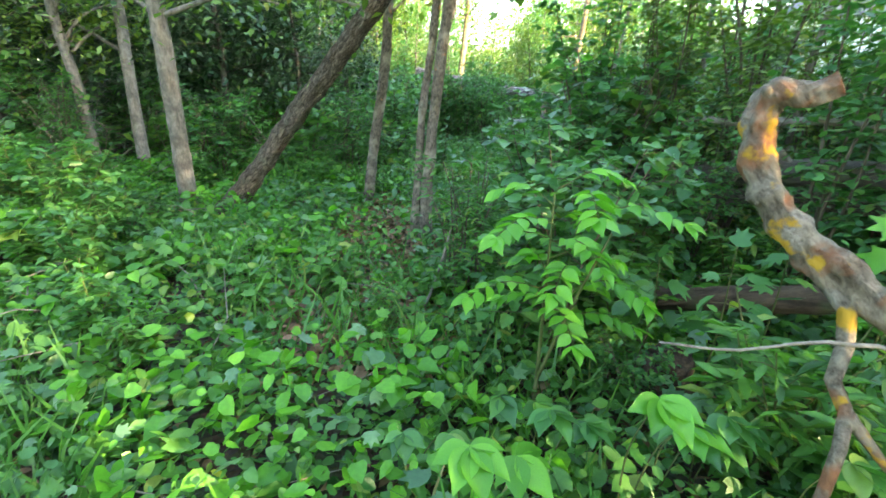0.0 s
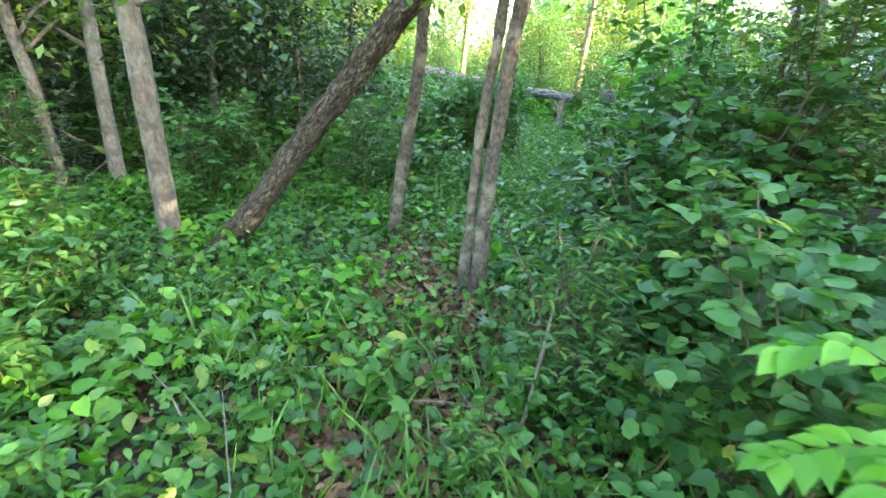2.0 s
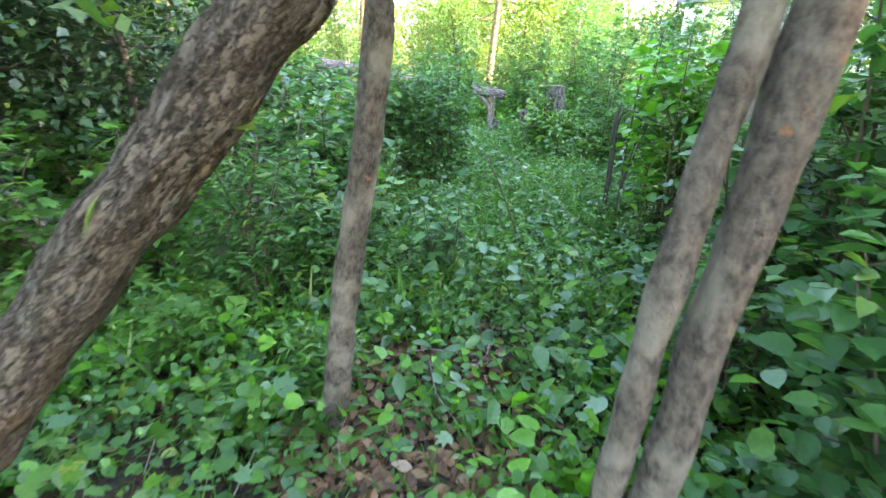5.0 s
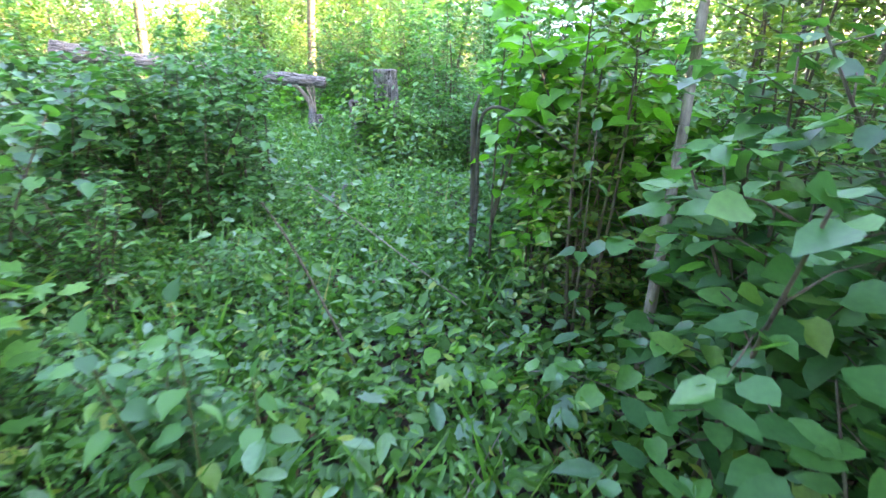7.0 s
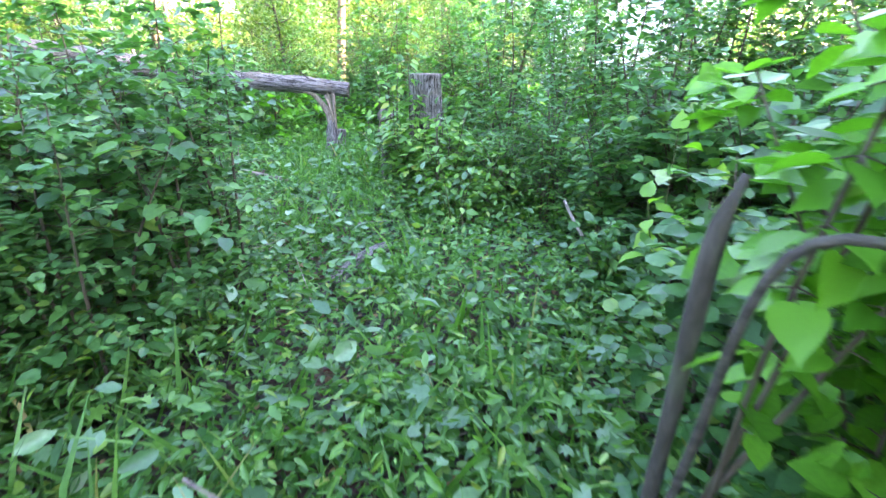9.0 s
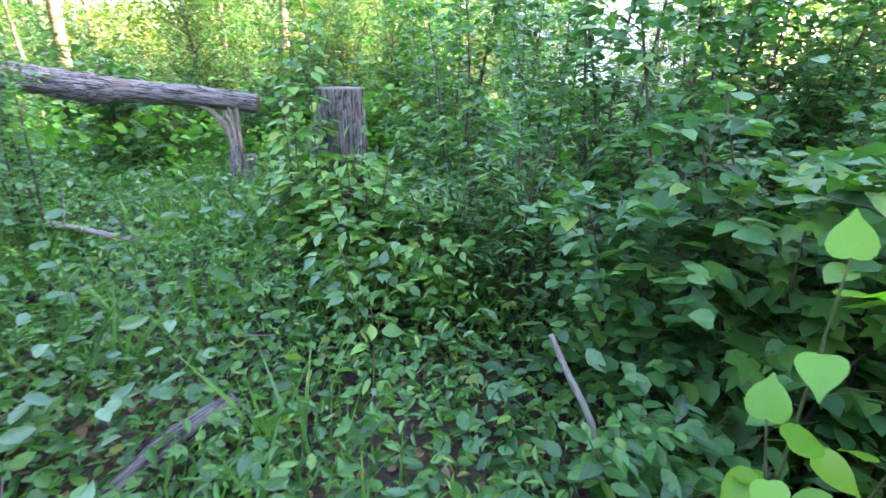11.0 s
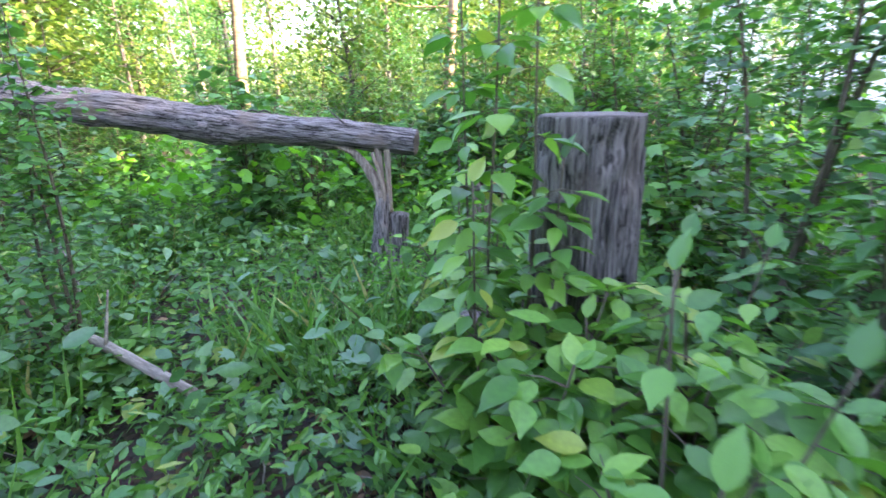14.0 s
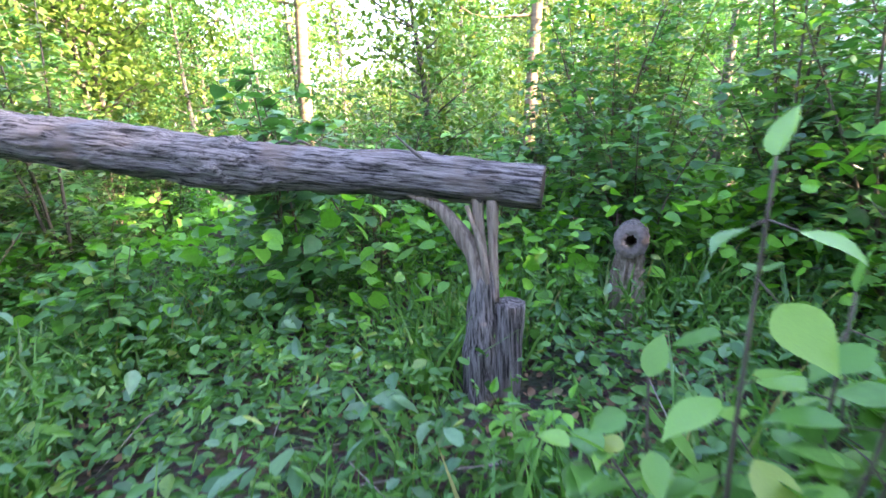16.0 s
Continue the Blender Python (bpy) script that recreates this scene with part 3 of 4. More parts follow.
def rail_structure():
    """A heavy weathered rail lying on a split, forked post."""
    root = new("timber_rail")
    root.location = (3.02, 14.5, 0)
    o = np.array((3.02, 14.5, 0))
    line = [(3.27, 14.43, 1.045), (2.9, 14.6, 1.095), (2.5, 14.78, 1.135), (2.15, 14.94, 1.165), (1.85, 15.06, 1.185), (1.6, 15.17, 1.22), (1.1, 15.38, 1.31), (.5, 15.62, 1.4), (-.1, 15.88, 1.5), (-.8, 16.15, 1.6)]
    v, f = tube(smooth_line(np.array(line) - o, 190), [.102, .108, .112, .112, .125, .165, .138, .15, .142, .155, .16], 48, .14, 6, 21, .16)
    f = [q for q in f if len(q) == 4]
    end = list(range(48))
    c = len(v)
    v.append(np.mean([v[i] for i in end], axis=0) + np.array((-.05, .02, -.01)))
    index = [0] * len(f)
    f += [(c, end[(i + 1) % 48], end[i]) for i in end]
    index += [1] * 48
    f.append(tuple(len(v) - 2 - k for k in range(48)))
    index.append(1)
    child_along(root, "rail", v, f, [GREYWOOD, ENDWOOD], (-.9, .39, .12), index, "cracked grey timber")
    t = Tubes()
    t.add(smooth_line([(-.03, -.03, 1.0), (-.28, .1, 1.2), (-.4, .17, 1.32)], 6), [.012, .01, .004], 6)
    for s in np.linspace(.1, 2.4, 16):
        a = smooth_line(np.array(line) - o, 200)[int(60 + s * 40)]
        t.add(smooth_line([a + (0, .01, .12), a + (-.06, .03, .135 + .02 * math.sin(s * 9)), a + (-.13, .06, .125)], 5), [.004, .01, .003], 5)
    child(root, "bark_strips", t.mesh("bark_strips", BARK_DARK), "loose dark bark strips", "stuff")
    post = Tubes()
    post.add(smooth_line([(-.09, -.03, -.08), (-.06, -.02, .25), (-.035, -.01, .5), (-.02, -.01, .66)], 30), [.1, .086, .07, .05], 22, rough=.15, grain=7, seed=4, ridge=.25)
    child(root, "post", post.mesh("post", GREYWOOD))
    fork = Tubes()
    fork.add(smooth_line([(-.03, -.02, .5), (-.06, 0, .68), (-.13, .04, .85), (-.24, .1, .98), (-.37, .16, 1.03)], 26), [.055, .045, .04, .03, .012], 12, rough=.25, grain=9, ridge=.3)
    fork.add(smooth_line([(.01, -.03, .5), (.015, -.03, .75), (.02, -.02, 1.0)], 20), [.03, .022, .03], 10, rough=.3, grain=9, ridge=.3)
    fork.add(smooth_line([(-.02, -.05, .5), (-.04, -.05, .75), (-.1, 0, .98)], 18), [.02, .016, .012], 7, rough=.3)
    fork.add(smooth_line([(-.02, -.01, .55), (-.04, 0, .8), (-.05, 0, 1.02)], 18), [.03, .026, .03], 7, rough=.3)
    child(root, "fork", fork.mesh("fork", SPLITWOOD), "splintered pale wood")
    stub = Tubes()
    stub.add(smooth_line([(.04, -.03, -.08), (.068, -.03, .25), (.088, -.03, .48)], 20), [.085, .082, .08], 18, rough=.1, ridge=.15)
    child(root, "stub", stub.mesh("stub", GREYWOOD), "flat-sawn stub")
    tagged(root, "weathered timber rail lying on a forked post", "rail")


rail_structure()


def sawn_post(name, label, x, y, h, r, mat, seed, lean=(0, 0), crack=None, slabs=0, shoulder=0):
    root = new(name)
    root.location = (x, y, 0)
    pts = smooth_line([(0, 0, -.08), (lean[0] * .5, lean[1] * .5, h * .5), (lean[0], lean[1], h)], 120)
    v, f = tube(pts, [r * 1.08, r, r * .98, r], 36, .06, 5, seed, .14)
    v = [np.array(q) for q in v]
    if crack:
        for i, q in enumerate(v):
            s = abs(q[2] - crack)
            if s < .02:
                c = pts[min(119, i // 36)]
                v[i] = c + (q - c) * (0.74 + s * 11)
                v[i][2] = q[2]
    index = [0] * len(f)
    index[-1] = 1
    child(root, "trunk", mesh_of("trunk", v, f, [mat, ENDWOOD], index, smooth=True))
    t, rng = Tubes(), np.random.default_rng(seed)
    for i in range(slabs):
        a = rng.uniform(0, 6.28)
        p = np.array((math.cos(a) * r * .98, math.sin(a) * r * .98, 0))
        z0 = rng.uniform(.1, .5) * h
        z1 = h * rng.uniform(.7, .985)
        t.add(smooth_line([p + (0, 0, z0), p * 1.03 + (0, 0, (z0 + z1) / 2), p + (lean[0], lean[1], z1)], 10), [.006, .016, .008], 6, rough=.3)
    if shoulder:
        w = Tubes()
        w.add(smooth_line([(-.01, -.02, -.08), (0, -.02, shoulder * .5), (0, -.02, shoulder)], 12), [r * 1.3, r * 1.25, r * 1.22], 12, rough=.15, ridge=.2)
        child(root, "shoulder", w.mesh("shoulder", mat))
    if slabs:
        child(root, "wood_strips", t.mesh("wood_strips", mat))
    return tagged(root, label, "stump")


sawn_post("tall_stump", "tall grey sawn stump with vertical cracks", 3.37, 12.1, 1.35, .17, GREYWOOD, 31, (.0, .0), .82, 46)
sawn_post("short_stump", "short dark sawn stump among leaves", 2.98, 12.2, .62, .1, GREYWOOD, 32, (.0, .0), None, 12)
sawn_post("split_post", "pale split post with square shoulders", 4.06, 15.1, .47, .088, SPLITWOOD, 33, (.02, .0), None, 16, .27)


def hollow_log():
    root = new("hollow_log")
    root.location = (4.07, 15.08, .56)
    rng = np.random.default_rng(2)
    ax = np.array((.5, .855, -.14))
    v, f = tube(smooth_line([ax * -.1, ax * .1, ax * .4], 30), [.104, .108, .104], 28, .06, 5, 3, .08)
    f = [q for q in f if len(q) == 4]
    n = 28
    c0 = np.mean(v[:n], axis=0)
    index = [0] * len(f)
    for s, back in ((.62, .0), (.34, .0), (.3, .14)):
        o = len(v)
        prev = 0 if s == .62 else o - n
        v += [c0 + (v[i] - c0) * s * (1 + .12 * math.sin(i * 1.7)) + ax * back for i in range(n)]
        f += [(prev + i, o + i, o + (i + 1) % n, prev + (i + 1) % n) for i in range(n)]
        index += [1 if back == 0 else 2] * n
    f.append(tuple(len(v) - n + i for i in range(n)))
    index.append(2)
    child(root, "log", mesh_of("log", v, f, [GREYWOOD, ENDWOOD, ROTTEN], index, smooth=True))
    tagged(root, "hollow grey log resting on a split post", "log")


hollow_log()


# ---- plants: shrubs, saplings, herbs ----
def plant(name, label, category, height, stems, spread, twigs, per_twig, size, shape, mat, seed, wood=TWIG, low=.2, arch=.25, thick=.01, pieces=False, whorl=False):
    """Stems with side twigs and leaves set along the twigs."""
    rng = np.random.default_rng(seed)
    t, lv = Tubes(), Leaves()
    for s in range(stems):
        a = rng.uniform(0, 2 * math.pi)
        h = height * rng.uniform(.7, 1.0) if s else height
        rad = spread * (rng.uniform(.15, .55) if stems > 1 else .08)
        out = np.array((math.cos(a), math.sin(a), 0))
        line = smooth_line([out * .03 * s, out * rad * .35 + (0, 0, h * .5), out * rad + (0, 0, h)] + rng.normal(0, .02 * height, (3, 3)) * ((0, 0, 0), (1, 1, 0), (1, 1, 0)), 10)
        t.add(line, [thick * height ** .5, thick * .35], 5)
        for k in range(twigs):
            f = low + (1 - low) * (k + rng.uniform(0, .8)) / twigs
            q = line[min(9, int(f * 9))] * (1 - (f * 9) % 1) + line[min(9, int(f * 9) + 1)] * ((f * 9) % 1)
            b = rng.uniform(0, 2 * math.pi)
            reach = spread * rng.uniform(.25, .62) * (1.15 - .75 * f)
            d = np.array((math.cos(b), math.sin(b), rng.uniform(.1, .6)))
            e = q + d * reach - (0, 0, arch * reach)
            tw = smooth_line([q, q + d * reach * .5, e], 6)
            t.add(tw[::2] if len(tw) > 4 else tw, [thick * .4, thick * .15], 3)
            for i in range(per_twig):
                u = (i + .6) / per_twig
                p = tw[min(5, int(u * 5.99))] + rng.normal(0, size * .25, 3)
                side = np.cross(d, (0, 0, 1)) * (1 if i % 2 else -1)
                if whorl and i >= per_twig - 3:
                    side = side * .6 + d * .5
                lv.add(p, side + d * rng.uniform(.1, .9) + (0, 0, rng.uniform(-.75, .15)), size * rng.uniform(.65, 1.15))
        for i in range(3):
            b = rng.uniform(0, 6.28)
            lv.add(line[-1], (math.cos(b), math.sin(b), .35), size * rng.uniform(.5, .9))
    root = new(name)
    child(root, "stems", t.mesh("stems", wood))
    if pieces:
        lv.pieces(root, "leaf", mat, shape, seed)
    else:
        child(root, "leaves", lv.mesh("leaves", mat, shape, seed), kind="stuff")
    return tagged(root, label, category)


class Bed:
    """Copies of a plant: the first is put in place, the rest copied from it."""

    def __init__(self, ob, reach, group):
        self.ob, self.used, self.reach, self.group = ob, False, reach, group
        tagged(ob, group=group)

    def put(self, x, y, size, turn, z=None):
        m = pose(x, y, (gz(x, y) if z is None else z) - .02, 0, 0, turn) @ Matrix.Diagonal((size, size, size, 1))
        if not self.used:
            self.used = True
            self.ob.matrix_basis = m
            return self.ob
        ob = copy_thing(self.ob, m)
        ob.matrix_basis = m
        return ob


HERBS = [Bed(plant("herb", "low green herb with toothed leaves", "herb", .32, 6, .34, 5, 5, .09, "simple", HERB, 60, STEM, .3, thick=.006), .3, "low herbs"),
         Bed(plant("herb", "low herb with heart-shaped leaves", "herb", .26, 8, .36, 4, 4, .1, "round", HERB, 61, STEM, .4, thick=.006), .3, "low herbs"),
         Bed(plant("herb", "bushy green herb with narrow leaves", "herb", .55, 8, .42, 7, 6, .085, "slim", HERB, 62, STEM, .2, thick=.006), .35, "tall herbs"),
         Bed(plant("herb", "upright herb with pointed green leaves", "herb", .65, 7, .45, 7, 6, .09, "simple", SHRUB, 63, STEM, .2, thick=.007), .4, "tall herbs")]
SHRUBS = [Bed(plant("shrub", "leafy green shrub with oval leaves", "shrub", 1.2, 10, .95, 10, 8, .09, "simple", SHRUB, 70), .8, "shrubs"),
          Bed(plant("shrub", "leafy shrub with heart-shaped leaves", "shrub", 1.5, 9, 1.0, 11, 8, .1, "round", ASPEN, 71), .9, "shrubs"),
          Bed(plant("shrub", "dense shrub with small narrow leaves", "shrub", 1.3, 11, 1.0, 11, 9, .085, "slim", SHRUB, 72), .9, "shrubs"),
          Bed(plant("shrub", "young shrub with lobed leaves", "shrub", 1.1, 7, .9, 8, 5, .13, "lobed", HERB, 73), .8, "shrubs")]
BROAD = Bed(plant("shrub", "broad-leaved shrub around the grey stump", "shrub", 1.0, 9, .8, 8, 6, .125, "ovate", STUMPLEAF, 75), .6, "stump shrubs")
OVER = Bed(plant("shrub", "overhanging shrub with bright broad leaves", "shrub", 1.95, 6, 1.0, 12, 7, .13, "round", FRESH, 76, low=.5), .6, "overhanging shrubs")
SAPLINGS = [Bed(plant("sapling", "slender sapling with round trembling leaves", "sapling", 3.2, 4, 1.3, 28, 12, .09, "round", ASPEN, 80, low=.06, thick=.012), 1, "saplings"),
            Bed(plant("sapling", "slender green sapling with oval leaves", "sapling", 3.6, 5, 1.5, 28, 12, .095, "simple", TREE, 81, low=.06, thick=.012), 1.2, "saplings"),
            Bed(plant("sapling", "bushy young tree with pointed leaves", "sapling", 2.6, 6, 1.5, 24, 12, .095, "simple", SHRUB, 82, low=.06, thick=.011), 1.2, "saplings")]


def far_tree(name, label, height, width, n_leaf, size, mat, seed, bark, low=.12, drop=.0):
    rng = np.random.default_rng(seed)
    t, lv = Tubes(), Leaves()
    stem = smooth_line([(0, 0, -.1), (rng.normal(0, .1), rng.normal(0, .1), height * .5), (rng.normal(0, .3), rng.normal(0, .3), height)], 14)
    t.add(stem, [.03 * height ** .8 * .7, .02], 8, rough=.1)
    limbs = 34
    for i in range(limbs):
        f = low + (1 - low) * (i + rng.uniform(0, 1)) / limbs
        q = stem[min(13, int(f * 13))]
        a = i * 2.4 + rng.uniform(-.5, .5)
        reach = width * rng.uniform(.45, 1.0) * (1.0 - .75 * f ** 2)
        d = np.array((math.cos(a), math.sin(a), rng.uniform(.15, .7) - drop))
        e = q + d * reach
        tw = smooth_line([q, q + d * reach * .5 + rng.normal(0, .08 * reach, 3), e], 7)
        t.add(tw[::2], [.02 + .004 * height * .3, .005], 3)
        for c in range(5):
            u = tw[rng.integers(2, 7)] + rng.normal(0, .16 * width, 3)
            for k in range(n_leaf // limbs // 5):
                p = u + rng.normal(0, .13 * width, 3) * (1, 1, .65)
                lv.add(p, rng.normal(0, 1, 3) * (1, 1, .5) - (0, 0, .35), size * rng.uniform(.6, 1.2))
    root = new(name)
    child(root, "trunk", t.mesh("trunk", bark))
    child(root, "leaves", lv.mesh("leaves", mat, "plain", seed), kind="stuff")
    return tagged(root, label, "tree")


TREES = [Bed(far_tree("tree", "young broadleaf tree with full green crown", 7.5, 2.0, 4400, .15, TREE, 90, BARK_PALE, .04), 2, "wood edge trees"),
         Bed(far_tree("tree", "bushy broadleaf tree with low green crown", 6, 2.3, 4600, .16, TREE, 91, BARK_DARK, .02), 2, "wood edge trees"),
         Bed(far_tree("tree", "slender leafy tree with airy crown", 9, 1.8, 4200, .15, ASPEN, 92, BARK_PALE, .05), 2, "wood edge trees"),
         Bed(far_tree("tall_tree", "added tall broadleaf tree with dense crown", 11, 3.0, 4600, .24, TREE, 93, BARK_DARK, .25), 3, "tall trees")]
CONIFER = Bed(far_tree("conifer", "dark evergreen tree with low dense boughs", 7, 2.6, 5200, .17, DEEP, 95, BARK_DARK, .08, .35), 2, "dark evergreens")
RAIL_LINE = np.array([(3.27, 14.43), (-.8, 16.15)])
LANE = np.array([(-.8, 4.2), (.9, 8.6), (2.85, 14.3)])
rng = np.random.default_rng(11)


def in_view_of_rail(x, y):
    """The open wedge between the footpath and the rail."""
    return off_line(LANE, x, y)[0] < .45 or (9.5 < y < 14.9 and -1.0 + (14.9 - y) * .52 < x < 3.0)


def scatter(beds, n, box, rule):
    done = 0
    for i in range(n):
        x, y = rng.uniform(box[0], box[1]), rng.uniform(box[2], box[3])
        d, side = off_line(FOOTPATH, x, y)
        s = rule(x, y, d, side)
        if s:
            beds[rng.integers(len(beds))].put(round(x, 2), round(y, 2), s * rng.uniform(.85, 1.15), rng.uniform(0, 360))
            done += 1
    return done


def birch_sight(x, y):
    """The two gaps in the thicket in which the birches stand."""
    a = math.atan2(x - 2.55, y - 12.3)
    return y > 13 and (abs(a + .138) < .05 or abs(a - .305) < .05) and math.hypot(x - 2.55, y - 12.3) < 12.5


def house_sight(x, y):
    return .8 < math.atan2(x - 2.05, y - 8.58) < .93


def herb_rule(x, y, d, side):
    if d < .42 or (2.5 < x < 4.4 and 12.6 < y < 15.2):
        return 0
    return min(1.35, .35 + d * .6) * rng.uniform(.75, 1.1)


def shrub_rule(x, y, d, side):
    if in_view_of_rail(x, y) or d < 1.0 or (2.4 < x < 4.7 and 12.4 < y < 15.6):
        return 0
    if y < 6 and side < 0:
        return 0 if (d < 3.0 or y < 1.0 and d < 2) else .45
    if y < 6:
        return min(1.1, .4 + d * .4) if not (x > .7 and y < 2.4 and x < 2.2) else .35
    if off_line(LANE, x, y)[0] < 1.1:
        return .55
    return min(1.05, .3 + .42 * d)


def sapling_rule(x, y, d, side):
    if in_view_of_rail(x, y) or off_line(LANE, x, y)[0] < 1.0 or d < 1.6:
        return 0
    if x < -1 and y < 13 or birch_sight(x, y) and y > 17:
        return 0
    if house_sight(x, y):
        return .5
    if 11 < y < 16.4 and -2.2 < x < 4.6:
        return 0
    if y < 3.2 and x > 0:
        return 0 if d < 2.6 else .8
    return rng.uniform(.6, 1.0) * (.75 if d < 3 else 1)


def sun_gap(x, y):
    """The open ground on the sun's side, through which light reaches the far trees."""
    v = y + .577 * (x - 2)
    return x > 9 and 21 < v < 36


def tree_rule(x, y, d, side):
    if d < 6 or off_line(LANE, x, y)[0] < 4.5 or (y > 12 and d < 8) or sun_gap(x, y) or (x < -1.5 and 5 < y < 13) or birch_sight(x, y) or house_sight(x, y):
        return 0
    if y > 18 and abs(math.atan2(x - 2.5, y - 12) + .03) < .05:
        return 0
    return rng.uniform(.75, 1.1)


def bush_rule(x, y, d, side):
    if d < 5 or off_line(RAIL_LINE, x, y)[0] < 2.5 or off_line(LANE, x, y)[0] < 3 or (x < -1.5 and y < 13) or birch_sight(x, y) or house_sight(x, y):
        return 0
    return rng.uniform(.35, .6)


scatter(HERBS, 150, (-5, 6, .4, 16.5), herb_rule)
scatter(SHRUBS, 190, (-7, 9, .8, 20), shrub_rule)
scatter(SAPLINGS, 125, (-8, 11, 2.2, 22), sapling_rule)
scatter(TREES[:3], 140, (-22, 30, -8, 46), tree_rule)
scatter(TREES[:3], 75, (-12, 18, 6, 30), bush_rule)
# tall trees added out of view, most of them to block the sun
for x, y in ((9, -1), (11, 4), (13, -3), (14, 7), (1, -8), (-5, -7), (-10, 3), (18, 0)):
    TREES[3].put(x, y, rng.uniform(.8, 1.0), rng.uniform(0, 360))
# a dense wood added on the sun's side, mostly unseen, to shade the trail
for k, x, y, sz in ((3, 8.5, -5.5, 1), (1, 7.5, -3, 1.1), (1, 9.5, -8, 1.2), (3, 10.5, 1.5, 1), (1, 8.8, 1.2, 1.1), (1, 9.2, 3.6, 1.1), (3, 11.5, 6.2, 1), (1, 9.6, 6.2, 1.1), (0, 10.4, 8.2, 1.1),
                    (3, 12.5, 9, .95), (1, 9.0, 9.2, .95), (1, 10.8, 10.6, 1), (0, 5.5, -4.5, 1.1), (1, 4.0, -6.5, 1.1), (1, 12.5, 12, .95), (0, 6.8, -.6, .9), (1, 13.5, 4.5, 1.2), (0, 12.5, -.5, 1.2)):
    TREES[k].put(x, y, sz, rng.uniform(0, 360))
# the leafy edge that hides the far end of the rail and the sky over the trail
for k, x, y, sz in ((0, 1.15, 10.35, .62), (0, .85, 9.95, .6), (0, .95, 10.9, .62), (0, .45, 10.2, .6), (1, 1.9, 4.2, .8), (0, 1.55, 5.2, .85), (1, 2.4, 3.9, .9), (0, 2.3, 2.9, .75), (1, 3.0, 2.4, .9)):
    SAPLINGS[k].put(x, y, sz, rng.uniform(0, 360))
for k, x, y, sz in ((0, 5.7, 12.6, .8), (0, 7.4, 14.6, .9), (0, 1.0, 18.6, .7), (2, -.6, 18.4, .7), (0, -1.8, 19.2, .9), (0, 4.6, 17.6, .8), (0, 3.4, 19.0, .9), (0, 6.2, 16.6, .9), (2, 8.4, 16.0, 1.0)):
    SAPLINGS[k].put(x, y, sz, rng.uniform(0, 360))
for k, x, y in ((0, -8, 25.5), (1, -5.5, 24), (0, -3.5, 26), (1, -1.8, 25.5), (2, .2, 28.5), (0, -7, 29), (1, -10, 24), (1, -3.2, 23), (0, 1.2, 31), (1, -6.8, 21.5)):
    TREES[k].put(x, y, rng.uniform(.85, 1.05), rng.uniform(0, 360))
# the leafy wall to one side of the trail, and plants set one by one
for k, x, y, sz in ((1, .75, 3.5, .85), (1, 1.15, 3.0, .85), (1, .9, 4.4, .95), (1, 1.3, 4.1, 1.15), (3, .55, 2.6, .6), (3, 1.0, 2.35, .6), (1, 1.7, 4.9, 1.3), (0, 1.05, 5.3, .85), (1, 1.6, 5.9, 1.1), (0, .9, 1.9, .4),
                    (2, 2.1, 5.4, 1.3), (1, 2.6, 7.4, 1.15), (1, 2.5, 8.0, .85), (0, 2.5, 7.6, .8), (1, 3.3, 7.7, 1.1), (1, 3.9, 9.2, 1.0), (2, 3.9, 10.6, .95), (0, 4.2, 11.6, 1.0), (2, 3.6, 10.9, .7),
                    (0, -.6, 7.6, .55), (2, -.3, 8.6, .75), (1, -.9, 7.1, .55), (2, .1, 9.6, .8), (0, -1.6, 6.9, .5), (2, -2.4, 7.2, .45), (1, -.05, 7.0, .5), (0, .35, 8.3, .5)):
    SHRUBS[k].put(x, y, sz, rng.uniform(0, 360))
for k, x, y, sz in ((0, 1.3, 13.05, .58), (0, .0, 9.7, .55), (0, .42, 9.6, .52), (2, .85, 10.6, .6), (0, 4.6, 12.4, .85), (0, 4.9, 10.8, .9), (2, 1.9, 3.4, .6), (2, 2.6, 5.0, .9), (1, 1.9, 6.9, .55), (0, 4.3, 9.9, .75), (0, 5.2, 13.5, .8), (1, 5.5, 15.5, .8), (1, 3.2, 5.6, .95), (2, 4.2, 5.0, 1.1), (1, 2.9, 6.5, .7), (1, 4.6, 6.8, 1.0), (2, 5.6, 5.6, 1.2), (1, 3.4, 4.4, .7), (2, 4.6, 3.6, 1.1)):
    SAPLINGS[k].put(x, y, sz, rng.uniform(0, 360))
for x, y, sz in ((2.3, 7.15, .95), (2.45, 6.9, .95), (2.4, 7.35, .95), (2.08, 7.42, .8)):
    OVER.put(x, y, sz, rng.uniform(0, 360))
for x, y, sz in ((.05, 9.9, 1.05), (.45, 9.9, 1.0), (.8, 10.9, 1.0), (-.4, 9.6, 1.0), (.3, 11.2, .9)):
    SHRUBS[1].put(x, y, sz, rng.uniform(0, 360))
for x, y, sz in ((3.15, 11.3, .85), (3.45, 11.6, .95), (3.3, 10.8, .7), (3.3, 12.95, .9), (3.7, 12.5, .9), (3.05, 11.75, .95), (3.75, 11.1, .8), (3.12, 12.0, .95)):
    BROAD.put(x, y, sz, rng.uniform(0, 360))
for k, x, y, sz in ((2, -3.2, 4.0, 1.3), (3, -3.4, 4.5, 1.35), (2, -2.8, 3.6, .9), (3, -3.6, 4.2, 1.2), (3, -2.4, 2.9, .9), (2, -2.8, 3.4, 1.1), (0, -.76, 3.02, 1.2), (3, -1.9, 2.3, .75), (2, -3.1, 5.9, 1.1)):
    HERBS[k].put(x, y, sz, rng.uniform(0, 360))
